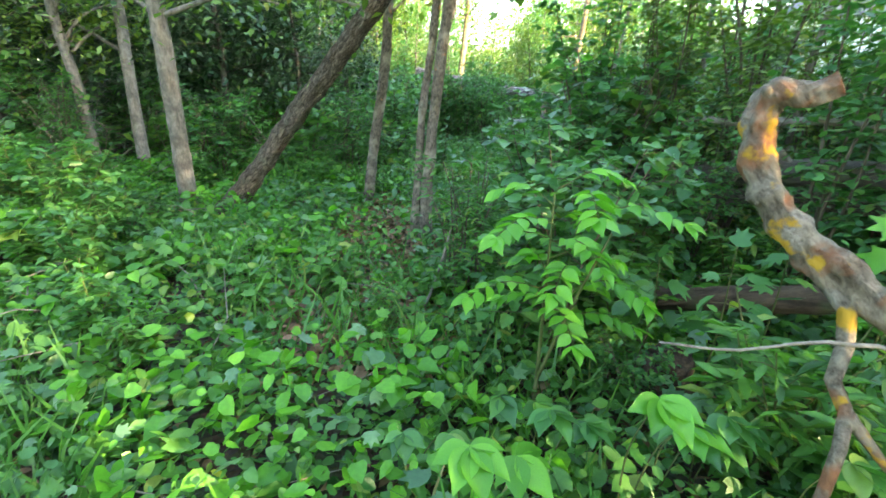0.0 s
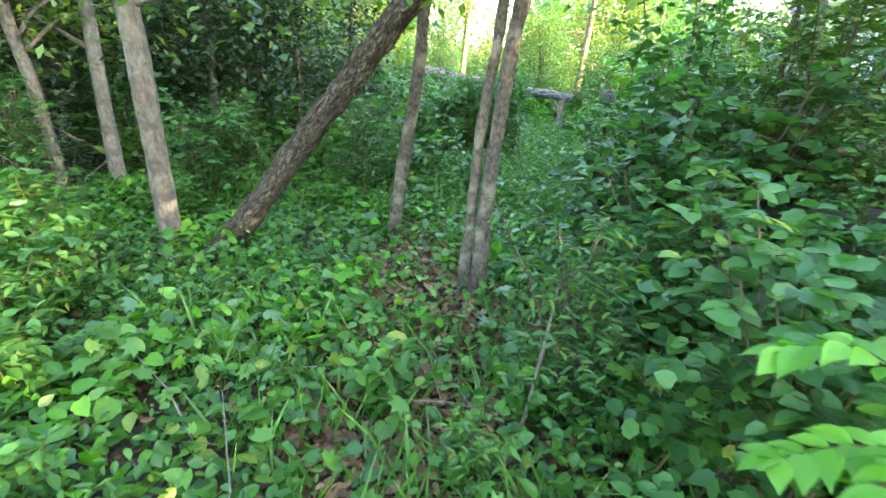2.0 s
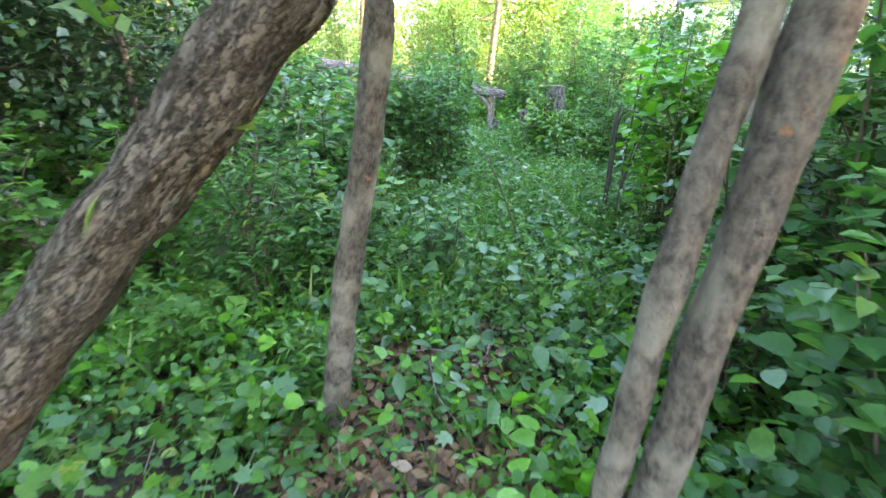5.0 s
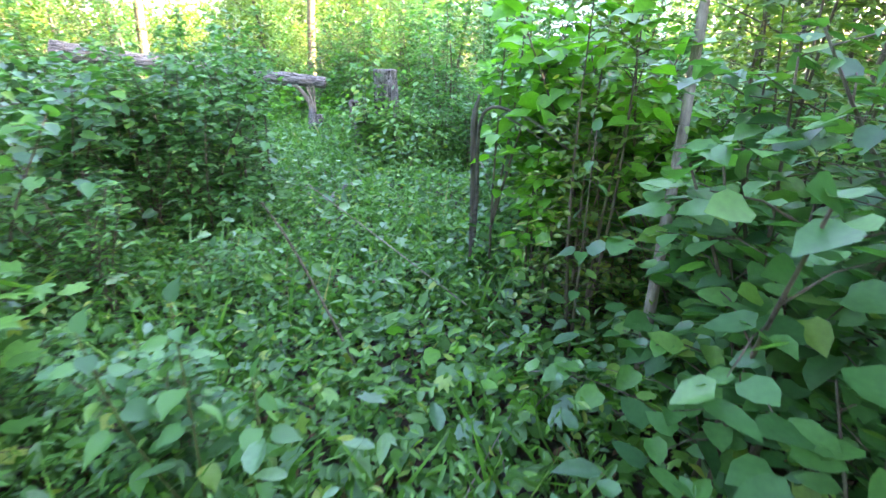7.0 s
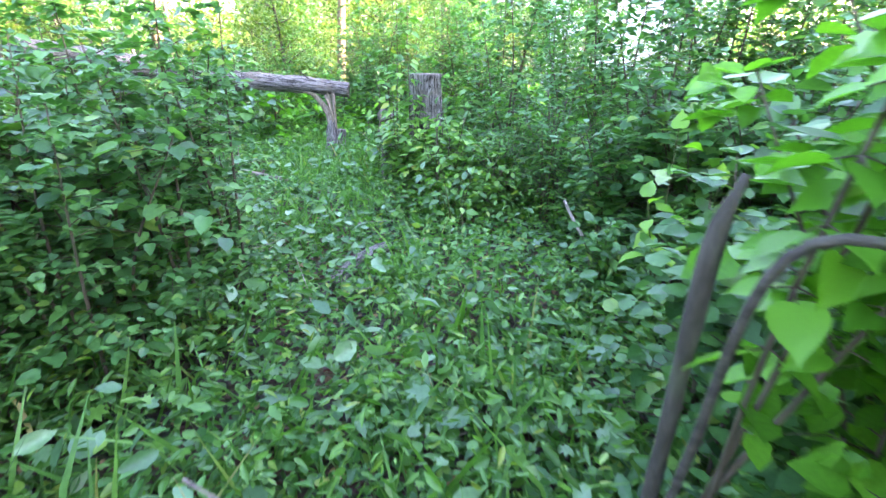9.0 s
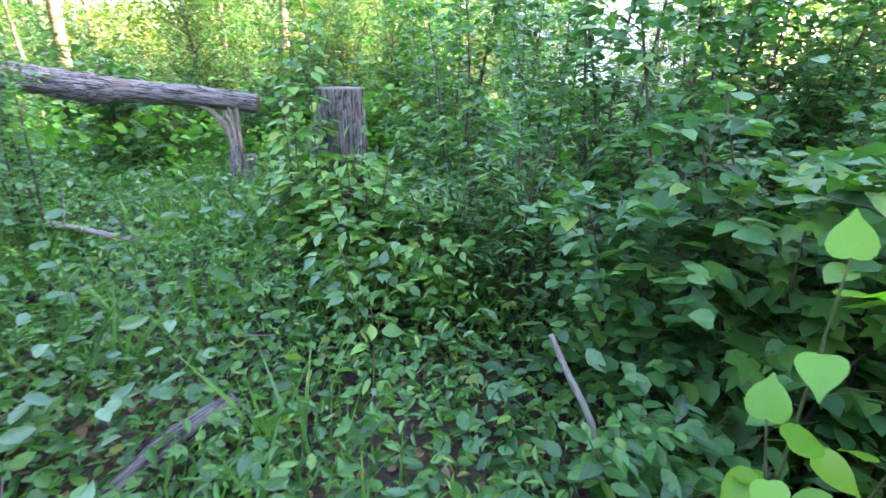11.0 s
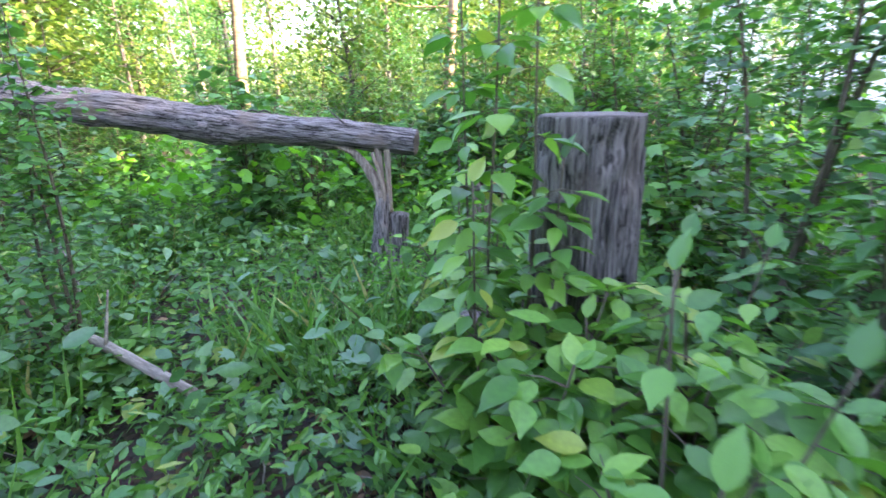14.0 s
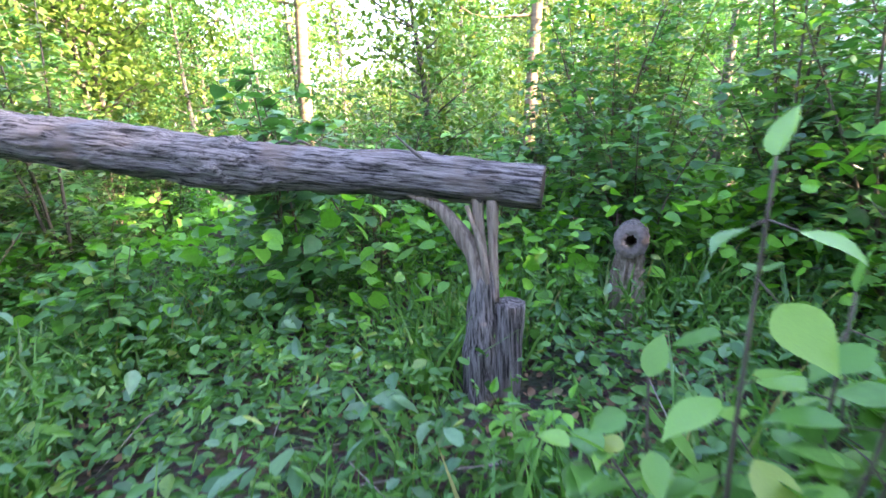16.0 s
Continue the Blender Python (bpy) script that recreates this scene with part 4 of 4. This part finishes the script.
for x, y, sz in ((-5.2, 9.6, .8), (-3.6, 10.2, .75), (-7.4, 9, .9), (-2.0, 10.6, .6), (-6.2, 11.4, 1.0), (-8.6, 6.8, .9), (-4.4, 12.6, 1), (-9.5, 9.5, 1), (-3.9, 8.9, .7), (-6.0, 8.3, .75), (-2.7, 9.3, .55), (-8, 12, 1), (-11, 7, 1)):
    CONIFER.put(x, y, sz, rng.uniform(0, 360))


def dead_brush():
    """Tangled dead twigs in the shade below the dark trees."""
    r = np.random.default_rng(5)
    for i in range(26):
        x, y = r.uniform(-6.5, -1.9), r.uniform(6.9, 9)
        a, l = r.uniform(0, 6.28), r.uniform(.6, 1.5)
        d = np.array((math.cos(a), math.sin(a), r.uniform(.1, .7))) * l
        p = np.array((x, y, gz(x, y)))
        tw = []
        for k in range(4):
            q = p + d * r.uniform(.3, .8)
            tw.append(([q, q + r.normal(0, .18, 3), q + r.normal(0, .34, 3) + (0, 0, .1)], [.007, .003]))
        limb_thing("dead_branch", "tangled grey dead branch on the ground", "branch", [p, p + d * .5 + r.normal(0, .1, 3), p + d], [.016, .013, .006], DEADWOOD, 6, 10, .15, side_twigs=tw, seed=i, group="dead brush")


dead_brush()
for pts in ([(-2.86, 7.21, .98), (-2.92, 7.14, .75), (-2.63, 7.18, .39), (-2.5, 7.2, .05)], [(-2.9, 7.2, .9), (-2.82, 7.2, .82), (-2.45, 7.23, .25)], [(-2.82, 7.13, .49), (-2.5, 7.2, .47), (-2.2, 7.4, .61)]):
    limb_thing("dead_branch", "pale curved dead branch", "branch", pts, [.02, .02, .012], DEADWOOD, 8, 20, .15, group="dead brush")


def leafy_stalk(name, label, category, stems, size, shape, mat, seed, n, wood=TWIG, thick=.008, start=.2, droop=.35, mode="alternate"):
    """A plant whose large blades are objects of their own, set along given stems."""
    r = np.random.default_rng(seed)
    base = np.array(stems[0][0], float)
    t, lv = Tubes(), Leaves()
    for st in stems:
        line = smooth_line(np.array(st, float) - base, 14)
        t.add(line, [thick, thick * .4], 6)
        if mode == "palmate":
            for k in range(5):
                a = (k - 2) * .72 + r.uniform(-.1, .1)
                f = line[-1] - line[-3]
                h = math.atan2(f[1], f[0]) + a
                lv.add(line[-1], (math.cos(h), math.sin(h), -droop + r.uniform(-.15, .1)), size * (1.1 - .15 * abs(k - 2)))
            continue
        for i in range(n):
            f = start + (1 - start) * (i + .5) / n
            p = line[min(13, int(f * 13))]
            a = i * (2.4 if mode == "alternate" else math.pi) + r.uniform(-.5, .5)
            d = np.array((math.cos(a), math.sin(a), -droop + r.uniform(-.3, .3)))
            q = p + d * size * .3
            t.add([p, q], [thick * .3, thick * .2], 3)
            lv.add(q, d, size * r.uniform(.65, 1.1) * (1.1 - .4 * f))
        lv.add(line[-1], (.3, .2, .5), size * .6)
    root = new(name)
    root.location = base
    child(root, "stem", t.mesh("stem", wood))
    lv.pieces(root, "leaf", mat, shape, seed, .3)
    return tagged(root, label, category)


def ash_sapling():
    """Arching compound leaves with paired bright leaflets."""
    r = np.random.default_rng(9)
    t, lv = Tubes(), Leaves()
    top = np.array((.0, .05, .75))
    for st in (((0, 0, 0), (0, .02, .4), (.0, .05, .85)), ((0, 0, 0), (.1, -.05, .4), (.22, -.05, .72))):
        t.add(smooth_line(st, 10), [.009, .004], 6)
    for i in range(17):
        z = .3 + .58 * (i / 16)
        a = i * 2.4
        p = np.array((.09 * (i % 2), 0, z))
        d = np.array((math.cos(a), math.sin(a) * .8 - .25, .35))
        l = .34 * r.uniform(.75, 1.1)
        ra = smooth_line([p, p + d * l * .55, p + d * l + (0, 0, -.1)], 8)
        t.add(ra, [.003, .0015], 4)
        for k in range(2, 8):
            f = ra[k] - ra[k - 1]
            s = np.cross(f, (0, 0, 1))
            s /= np.linalg.norm(s)
            for q in (-1, 1):
                lv.add(ra[k], s * q + f / np.linalg.norm(f) * .6 - (0, 0, .25), .088 * r.uniform(.8, 1.1))
        lv.add(ra[-1], ra[-1] - ra[-2], .09)
    root = new("ash_sapling")
    root.location = (.42, 1.82, .22)
    child(root, "stem", t.mesh("stem", STEM))
    lv.pieces(root, "leaflet", FRESH, "ovate", 2, .3)
    base = Tubes()
    base.add([(0, 0, -.25), (0, 0, .02)], [.011, .009], 6)
    child(root, "stem_base", base.mesh("stem_base", STEM))
    tagged(root, "bright green sapling with paired leaflets", "sapling")


ash_sapling()
for i, (x, y, z, s) in enumerate(((.06, 1.08, .5, .15), (.33, 1.25, .5, .12), (.58, 1.08, .68, .13), (.75, 1.2, .5, .14), (.95, 1.3, .45, .13), (.2, 1.45, .4, .12), (1.15, 1.05, .5, .13), (-.15, 1.3, .35, .1), (.5, .85, .45, .13), (.85, .75, .55, .13))):
    leafy_stalk("creeper", "creeper with five-fingered toothed leaves", "creeper", [[(x, y + .1, gz(x, y)), (x - .02, y + .08, z * .6), (x, y, z)], [(x, y + .1, 0), (x + .1, y + .15, z * .5), (x + .16, y + .1, z * .75)]], s, "ovate", FRESH if i in (0, 2) else SHRUB, 400 + i, 0, STEM, .004, droop=.2, mode="palmate")
for i, (x, y, z) in enumerate(((1.25, 1.95, .85), (1.6, 2.1, .95), (1.05, 2.2, .7), (1.75, 1.7, 1.2), (1.5, 1.45, .75))):
    leafy_stalk("maple_seedling", "young maple with broad lobed leaves", "sapling", [[(x, y, gz(x, y)), (x + .03, y, z * .5), (x, y - .03, z)]], .17, "lobed", SHRUB if i != 3 else FRESH, 420 + i, 9, STEM, .006, .45, .25, "pairs")
leafy_stalk("tall_shoot", "tall leafy shoot before the grey stump", "shrub", [[(3.02, 12.0, 0), (2.98, 12.0, .8), (3.0, 11.98, 1.5), (3.02, 12.0, 2.35)], [(3.02, 12.0, .1), (3.1, 11.95, .8), (3.1, 11.95, 1.6), (3.12, 11.98, 2.1)], [(3.02, 12.0, .1), (3.12, 11.9, .7), (3.16, 11.88, 1.25)], [(3.02, 12, .1), (2.92, 11.92, .6), (2.9, 11.9, 1.2)], [(3.02, 12, .1), (2.96, 12.1, .8), (2.94, 12.12, 1.75)]], .14, "ovate", STUMPLEAF, 431, 62, TWIG, .006, .18)
leafy_stalk("leafy_bush", "bush with large pointed green leaves", "shrub", [[(3.05, 11.2, 0), (3.0, 11.15, .5), (2.95, 11.05, .95)], [(3.05, 11.2, 0), (3.2, 11.2, .5), (3.3, 11.15, 1.0)], [(3.05, 11.2, 0), (3.1, 11.3, .6), (3.1, 11.35, 1.12)], [(3.05, 11.2, 0), (2.95, 11.0, .4), (2.85, 10.85, .6)]], .15, "ovate", STUMPLEAF, 432, 15, TWIG, .007, .2)
leafy_stalk("leafy_bush", "bush with large green leaves by stump", "shrub", [[(3.35, 11.65, 0), (3.3, 11.6, .6), (3.3, 11.55, 1.1)], [(3.35, 11.65, 0), (3.5, 11.6, .6), (3.55, 11.55, 1.05)], [(3.35, 11.65, 0), (3.2, 11.7, .5), (3.15, 11.7, .85)], [(3.35, 11.65, 0), (3.6, 11.4, .5), (3.7, 11.3, .9)]], .12, "ovate", STUMPLEAF, 433, 15, TWIG, .007, .2)
leafy_stalk("leafy_bush", "low bush with broad bluish green leaves", "shrub", [[(2.7, 12.75, 0), (2.66, 12.6, .4), (2.5, 12.5, .68)], [(2.9, 12.5, 0), (2.95, 12.5, .4), (2.95, 12.4, .72)], [(2.7, 12.75, 0), (2.85, 12.7, .4), (2.95, 12.75, .6)]], .15, "ovate", ASPEN, 434, 8, STEM, .006, .35)
leafy_stalk("tall_shoot", "upright shoot with large glossy leaves", "shrub", [[(3.22, 13.05, 0), (3.2, 13.05, .6), (3.2, 13.03, 1.3)], [(3.22, 13.05, 0), (3.35, 12.95, .5), (3.4, 12.9, 1.1)], [(3.3, 12.8, 0), (3.3, 12.75, .5), (3.28, 12.7, .85)], [(3.3, 12.95, 0), (3.4, 13.05, .5), (3.48, 13.1, 1.0)], [(3.22, 13.05, 0), (3.1, 13.15, .4), (3.1, 13.2, .8)]], .18, "ovate", STUMPLEAF, 435, 19, TWIG, .008, .2)
leafy_stalk("leafy_bush", "low leafy bush at the post foot", "shrub", [[(2.95, 13.85, 0), (2.9, 13.8, .3), (2.85, 13.75, .45)], [(2.95, 13.85, 0), (3.05, 13.75, .3), (3.12, 13.7, .42)], [(2.95, 13.85, 0), (3.0, 13.7, .25), (3.0, 13.6, .4)]], .1, "ovate", FRESH, 436, 14, STEM, .005, .2)
leafy_stalk("lime_shoot", "young shoot with large lime-green leaves", "sapling", [[(3.25, 8.85, 0), (3.24, 8.88, .6), (3.26, 8.9, 1.2)], [(3.25, 8.85, 0), (3.15, 8.85, .5), (3.1, 8.9, .85)], [(3.4, 8.8, 0), (3.42, 8.75, .5), (3.4, 8.7, .95)]], .17, "heart", LIME, 437, 6, STEM, .006, .4)
leafy_stalk("leafy_bush", "low bush with drooping pale green leaves", "shrub", [[(2.95, 10.9, 0), (2.9, 10.8, .3), (2.8, 10.72, .5)], [(2.95, 10.9, 0), (3.0, 10.8, .35), (3.02, 10.7, .55)], [(2.95, 10.9, 0), (2.85, 10.95, .4), (2.75, 10.95, .62)], [(2.95, 10.9, 0), (3.1, 10.9, .4), (3.2, 10.85, .66)]], .14, "ovate", SKY_SHEEN, 443, 8, STEM, .006, .35)
leafy_stalk("leafy_bush", "bush with light green leaves in the clearing", "shrub", [[(2.62, 10.0, 0), (2.78, 10.3, .3), (2.82, 10.4, .5)], [(2.85, 10.55, 0), (2.82, 10.6, .4), (2.78, 10.65, .72)], [(2.85, 10.55, 0), (2.98, 10.6, .4), (3.05, 10.6, .62)]], .13, "ovate", STUMPLEAF, 438, 9, STEM, .006, .25)
leafy_stalk("round_leaf_sapling", "sapling with big round leaves overhanging the trail", "sapling", [[(1.95, 7.7, 0), (1.93, 7.66, .9), (1.9, 7.58, 1.5), (1.84, 7.48, 1.95)], [(1.95, 7.7, .5), (2.0, 7.5, 1.2), (2.1, 7.3, 1.75)], [(1.95, 7.7, .5), (2.02, 7.6, 1.3), (2.0, 7.5, 2.0)]], .13, "heart", FRESH, 439, 24, TWIG, .009, .35)
leafy_stalk("round_leaf_sapling", "sapling with big dull green leaves", "sapling", [[(1.75, 6.75, 0), (1.72, 6.72, .6), (1.7, 6.7, 1.3)], [(2.1, 6.9, 0), (2.05, 6.9, .7), (1.95, 6.9, 1.2)]], .11, "heart", ASPEN, 440, 13, TWIG, .007, .25)
leafy_stalk("leafy_bush", "leafy bush with round bluish leaves", "shrub", [[(.0, 6.75, 0), (.03, 6.75, .5), (.05, 6.75, .95)], [(.0, 6.75, 0), (-.15, 6.85, .5), (-.2, 6.9, .85)], [(.1, 6.6, 0), (.2, 6.65, .4), (.22, 6.7, .65)]], .12, "heart", ASPEN, 441, 11, STEM, .006, .25)


for i, st in enumerate(([(2.6, 2.9, 1.9), (1.9, 2.4, 2.05), (1.2, 2.1, 1.95)], [(2.6, 2.9, 1.9), (2.0, 2.0, 2.1), (1.5, 1.55, 1.9)], [(2.2, 4.3, 2.3), (1.5, 3.9, 2.35), (.75, 3.6, 2.15)], [(1.9, 5.3, 2.5), (1.2, 4.9, 2.6), (.5, 4.9, 2.35)])):
    leafy_stalk("maple_bough", "low maple bough with lobed green leaves", "bough", [st, [st[1], [st[1][0] - .3, st[1][1] - .3, st[1][2] - .1], [st[1][0] - .45, st[1][1] - .65, st[1][2] - .2]]], .15, "lobed", SHRUB, 450 + i, 9, TWIG, .009, .15, .3)


# ---- ground cover, litter and grass ----
def open_ground(x, y):
    """Share of bare, trodden ground: by the posts and along the trail."""
    if 2.75 < x < 3.3 and 13.9 < y < 14.6 or 3.8 < x < 4.2 and 14.5 < y < 15.1:
        return .85
    if 2.2 < y < 6.2 and off_line(TRODDEN, x, y)[0] < .42:
        return .62 + .5 * noise.noise(Vector((x * 2.2, y * 2.2, 4)))
    return 0


TRODDEN = np.array([(-.55, 2.2), (-.65, 3.4), (-.6, 4.6), (-.3, 6.2)])


def carpet(name, label, n, size, high, shape, mat, seed, box, thin=.0, tilt=.6, clear=0):
    r = np.random.default_rng(seed)
    lv = Leaves()
    x = r.uniform(box[0], box[1], n)
    y = r.uniform(box[2], box[3], n)
    z = ground_z(x, y)
    for i in range(n):
        patch = noise.noise(Vector((x[i] * .9, y[i] * .9, seed)))
        if patch < thin or clear and off_line(FOOTPATH, x[i], y[i])[0] < clear:
            continue
        if high > .1 and (open_ground(x[i], y[i]) > r.uniform(0, 1)):
            continue
        h = high * r.uniform(.1, 1) * (1 + .8 * patch)
        a = r.uniform(0, 6.28)
        lv.add((x[i], y[i], z[i] + .015 + h), (math.cos(a), math.sin(a), r.uniform(-.8, .45)), size * r.uniform(.4, 1.3))
    tagged(new(name, lv.mesh(name, mat, shape, seed, tilt)), label, "ground cover", kind="stuff")


carpet("ground_cover", "low green leaves carpeting the forest floor", 34000, .085, .17, "simple", HERB, 201, (-5, 4.5, .2, 9), -.35)
carpet("small_ground_cover", "small green leaves between the larger ones", 40000, .05, .2, "round", SHRUB, 206, (-5, 4.5, .2, 9), -.4)
carpet("ground_cover", "low green leaves carpeting the clearing", 34000, .07, .3, "simple", SHRUB, 202, (-2.5, 6, 7.5, 17), -.7)
carpet("small_ground_cover", "small narrow leaves filling the clearing", 60000, .06, .42, "slim", HERB, 207, (-2.5, 6, 6, 17), -.7, .9)
carpet("fresh_ground_cover", "bright green low leaves beside the trail", 9000, .085, .22, "round", FRESH, 203, (-4.5, 2, .3, 7), .0)
carpet("leaf_litter", "dry brown leaves lying on soil", 13000, .075, .012, "simple", LITTER, 204, (-5, 5, .2, 15), -.25)
carpet("leaf_litter", "brown fallen leaves on the trodden trail", 5200, .08, .03, "simple", LITTER, 210, (-1.15, .15, 2.0, 6.4), -.5)
carpet("far_ground_cover", "green undergrowth further into the wood", 24000, .15, .5, "plain", SHRUB, 205, (-16, 20, 4, 34), -.5, clear=4.5)


def far_woods():
    """The wooded skyline beyond the clearing, uneven and with gaps."""
    r = np.random.default_rng(77)
    lv = Leaves()
    for i in range(2500):
        a = r.uniform(0, 2 * math.pi)
        rad = r.uniform(30, 46)
        x, y = 2.5 + rad * math.sin(a), 10 + rad * math.cos(a)
        if house_sight(x, y) or (x > 14 and sun_gap(x, y)):
            continue
        top = 7.5 + 5.5 * noise.noise(Vector((math.sin(a) * 7, math.cos(a) * 7, 2)))
        c = np.array((x, y, top * r.uniform(.05, 1)))
        for k in range(34):
            lv.add(c + r.normal(0, .75, 3) * (1, 1, .7), r.normal(0, 1, 3) * (1, 1, .6), r.uniform(.16, .34))
    tagged(new("far_woods", lv.mesh("far_woods", TREE, "plain", 8, .6)), "leafy green woods in the distance", "woods", kind="stuff")


far_woods()


def tall_woods():
    """A taller, denser belt of trees behind the first, closing the skyline."""
    r = np.random.default_rng(78)
    lv = Leaves()
    for i in range(2000):
        a = r.uniform(-1.25, 1.25)
        rad = r.uniform(47, 56)
        x, y = 2.5 + rad * math.sin(a), 8 + rad * math.cos(a)
        top = 10.5 + 7 * noise.noise(Vector((math.sin(a) * 9, math.cos(a) * 9, 5)))
        if -.07 < a < .1:
            top *= .45
        c = np.array((x, y, top * r.uniform(.1, 1)))
        for k in range(24):
            lv.add(c + r.normal(0, 1.0, 3) * (1, 1, .8), r.normal(0, 1, 3) * (1, 1, .6), r.uniform(.35, .7))
    tagged(new("tall_woods", lv.mesh("tall_woods", TREE, "plain", 9, .6)), "tall green woods closing the skyline", "woods", kind="stuff")


tall_woods()


def grass(n, box, seed, high):
    r = np.random.default_rng(seed)
    lv = Leaves()
    for i in range(n):
        x, y = r.uniform(box[0], box[1]), r.uniform(box[2], box[3])
        if noise.noise(Vector((x * .8, y * .8, 3))) < -.05:
            continue
        a = r.uniform(0, 6.28)
        lv.add((x, y, gz(x, y)), (math.cos(a) * .5, math.sin(a) * .5, 1), high * r.uniform(.4, 1.1))
    tagged(new("grass", lv.mesh("grass", GRASS, "blade", seed, 1.0)), "thin green grass blades among herbs", "grass", kind="stuff")


grass(9000, (-3, 6, 6, 17), 301, .55)
grass(2500, (-3, 1, 1, 6), 302, .28)
grass(4200, (.4, 4.8, 12.6, 16), 304, .55)
grass(1600, (-2.2, 1.2, .8, 4), 303, .4)


def dry_stalks():
    """Thin fallen stems and twigs lying over the herbs."""
    r = np.random.default_rng(12)
    t = Tubes()
    for i in range(420):
        x, y = r.uniform(-3.2, 4.2), r.uniform(.7, 15)
        if noise.noise(Vector((x * .7, y * .7, 9))) < -.1:
            continue
        a, l = r.uniform(0, 6.28), r.uniform(.2, .7)
        d = np.array((math.cos(a), math.sin(a), r.uniform(-.1, .35))) * l
        p = np.array((x, y, gz(x, y) + r.uniform(.05, .2)))
        t.add([p, p + d * .5 + r.normal(0, .04, 3), p + d], [.0045, .004, .002], 4)
    tagged(new("dry_stalks", t.mesh("dry_stalks", DEADWOOD)), "thin pale dead stems lying over herbs", "stalks", kind="stuff")


dry_stalks()
carpet("pale_ground_cover", "broad leaves with painted bluish sky sheen over the herbs", 3600, .1, .24, "lobed", SKY_SHEEN, 208, (-3.5, 3.8, .4, 13), -.2)
carpet("tall_ground_cover", "broad leaves with pale painted sheen in the herb layer", 2600, .115, .42, "simple", SKY_SHEEN, 211, (-.9, 4.5, 5.2, 15.5), -.25)
# the brighter leaf colour here stands in for skylight from the opening
carpet("fresh_ground_cover", "undergrowth behind the rail in brighter green for skylight", 9000, .11, .75, "round", FRESH, 212, (-2.5, 7.5, 14.9, 21), -.6)
carpet("fresh_ground_cover", "bright green undergrowth in the thicket", 6000, .11, .9, "round", FRESH, 213, (4.6, 11, 10.5, 17), -.6)
carpet("lobed_ground_cover", "small lobed leaves filling the herb layer", 9000, .085, .26, "lobed", HERB, 209, (-4, 4.5, .4, 16), -.4)


# ---- the house beyond the trees ----
def house():
    root = new("house")
    root.matrix_basis = pose(22.6, 26.2, 0, 0, 0, -49)
    w, h = 9.0, 5.2
    body = mesh_of("wall", [(-w / 2, 0, -.2), (w / 2, 0, -.2), (w / 2, 7, -.2), (-w / 2, 7, -.2), (-w / 2, 0, h), (w / 2, 0, h), (w / 2, 7, h), (-w / 2, 7, h)],
                   [(0, 1, 5, 4), (1, 2, 6, 5), (2, 3, 7, 6), (3, 0, 4, 7), (4, 5, 6, 7)], [SIDING])
    child(root, "wall", body)
    board = mesh_of("board", [(-w / 2 - .02, -.012, 0), (w / 2 + .02, -.012, 0), (w / 2 + .02, -.012, .2), (-w / 2 - .02, -.012, .2), (-w / 2 - .02, -.045, 0), (w / 2 + .02, -.045, 0)],
                    [(4, 5, 2, 3), (0, 1, 5, 4), (0, 4, 3), (1, 2, 5)], [SIDING])
    for i in range(26):
        b = child(root, "board", board)
        b.location = (0, 0, .2 * i)
    roof = mesh_of("roof", [(-w / 2 - .4, -.5, h), (w / 2 + .4, -.5, h), (w / 2 + .4, 3.5, h + 2.6), (-w / 2 - .4, 3.5, h + 2.6), (w / 2 + .4, 7.5, h), (-w / 2 - .4, 7.5, h),
                            (-w / 2 - .4, -.5, h + .16), (w / 2 + .4, -.5, h + .16), (w / 2 + .4, 3.5, h + 2.76), (-w / 2 - .4, 3.5, h + 2.76), (w / 2 + .4, 7.5, h + .16), (-w / 2 - .4, 7.5, h + .16)],
                   [(0, 3, 2, 1), (3, 5, 4, 2), (6, 7, 8, 9), (9, 8, 10, 11), (0, 1, 7, 6), (4, 5, 11, 10), (0, 6, 9, 3), (3, 9, 11, 5), (1, 2, 8, 7), (2, 4, 10, 8)], [ROOFING])
    child(root, "roof", roof)
    tagged(root, "white clapboard house seen beyond the trees", "house")


house()
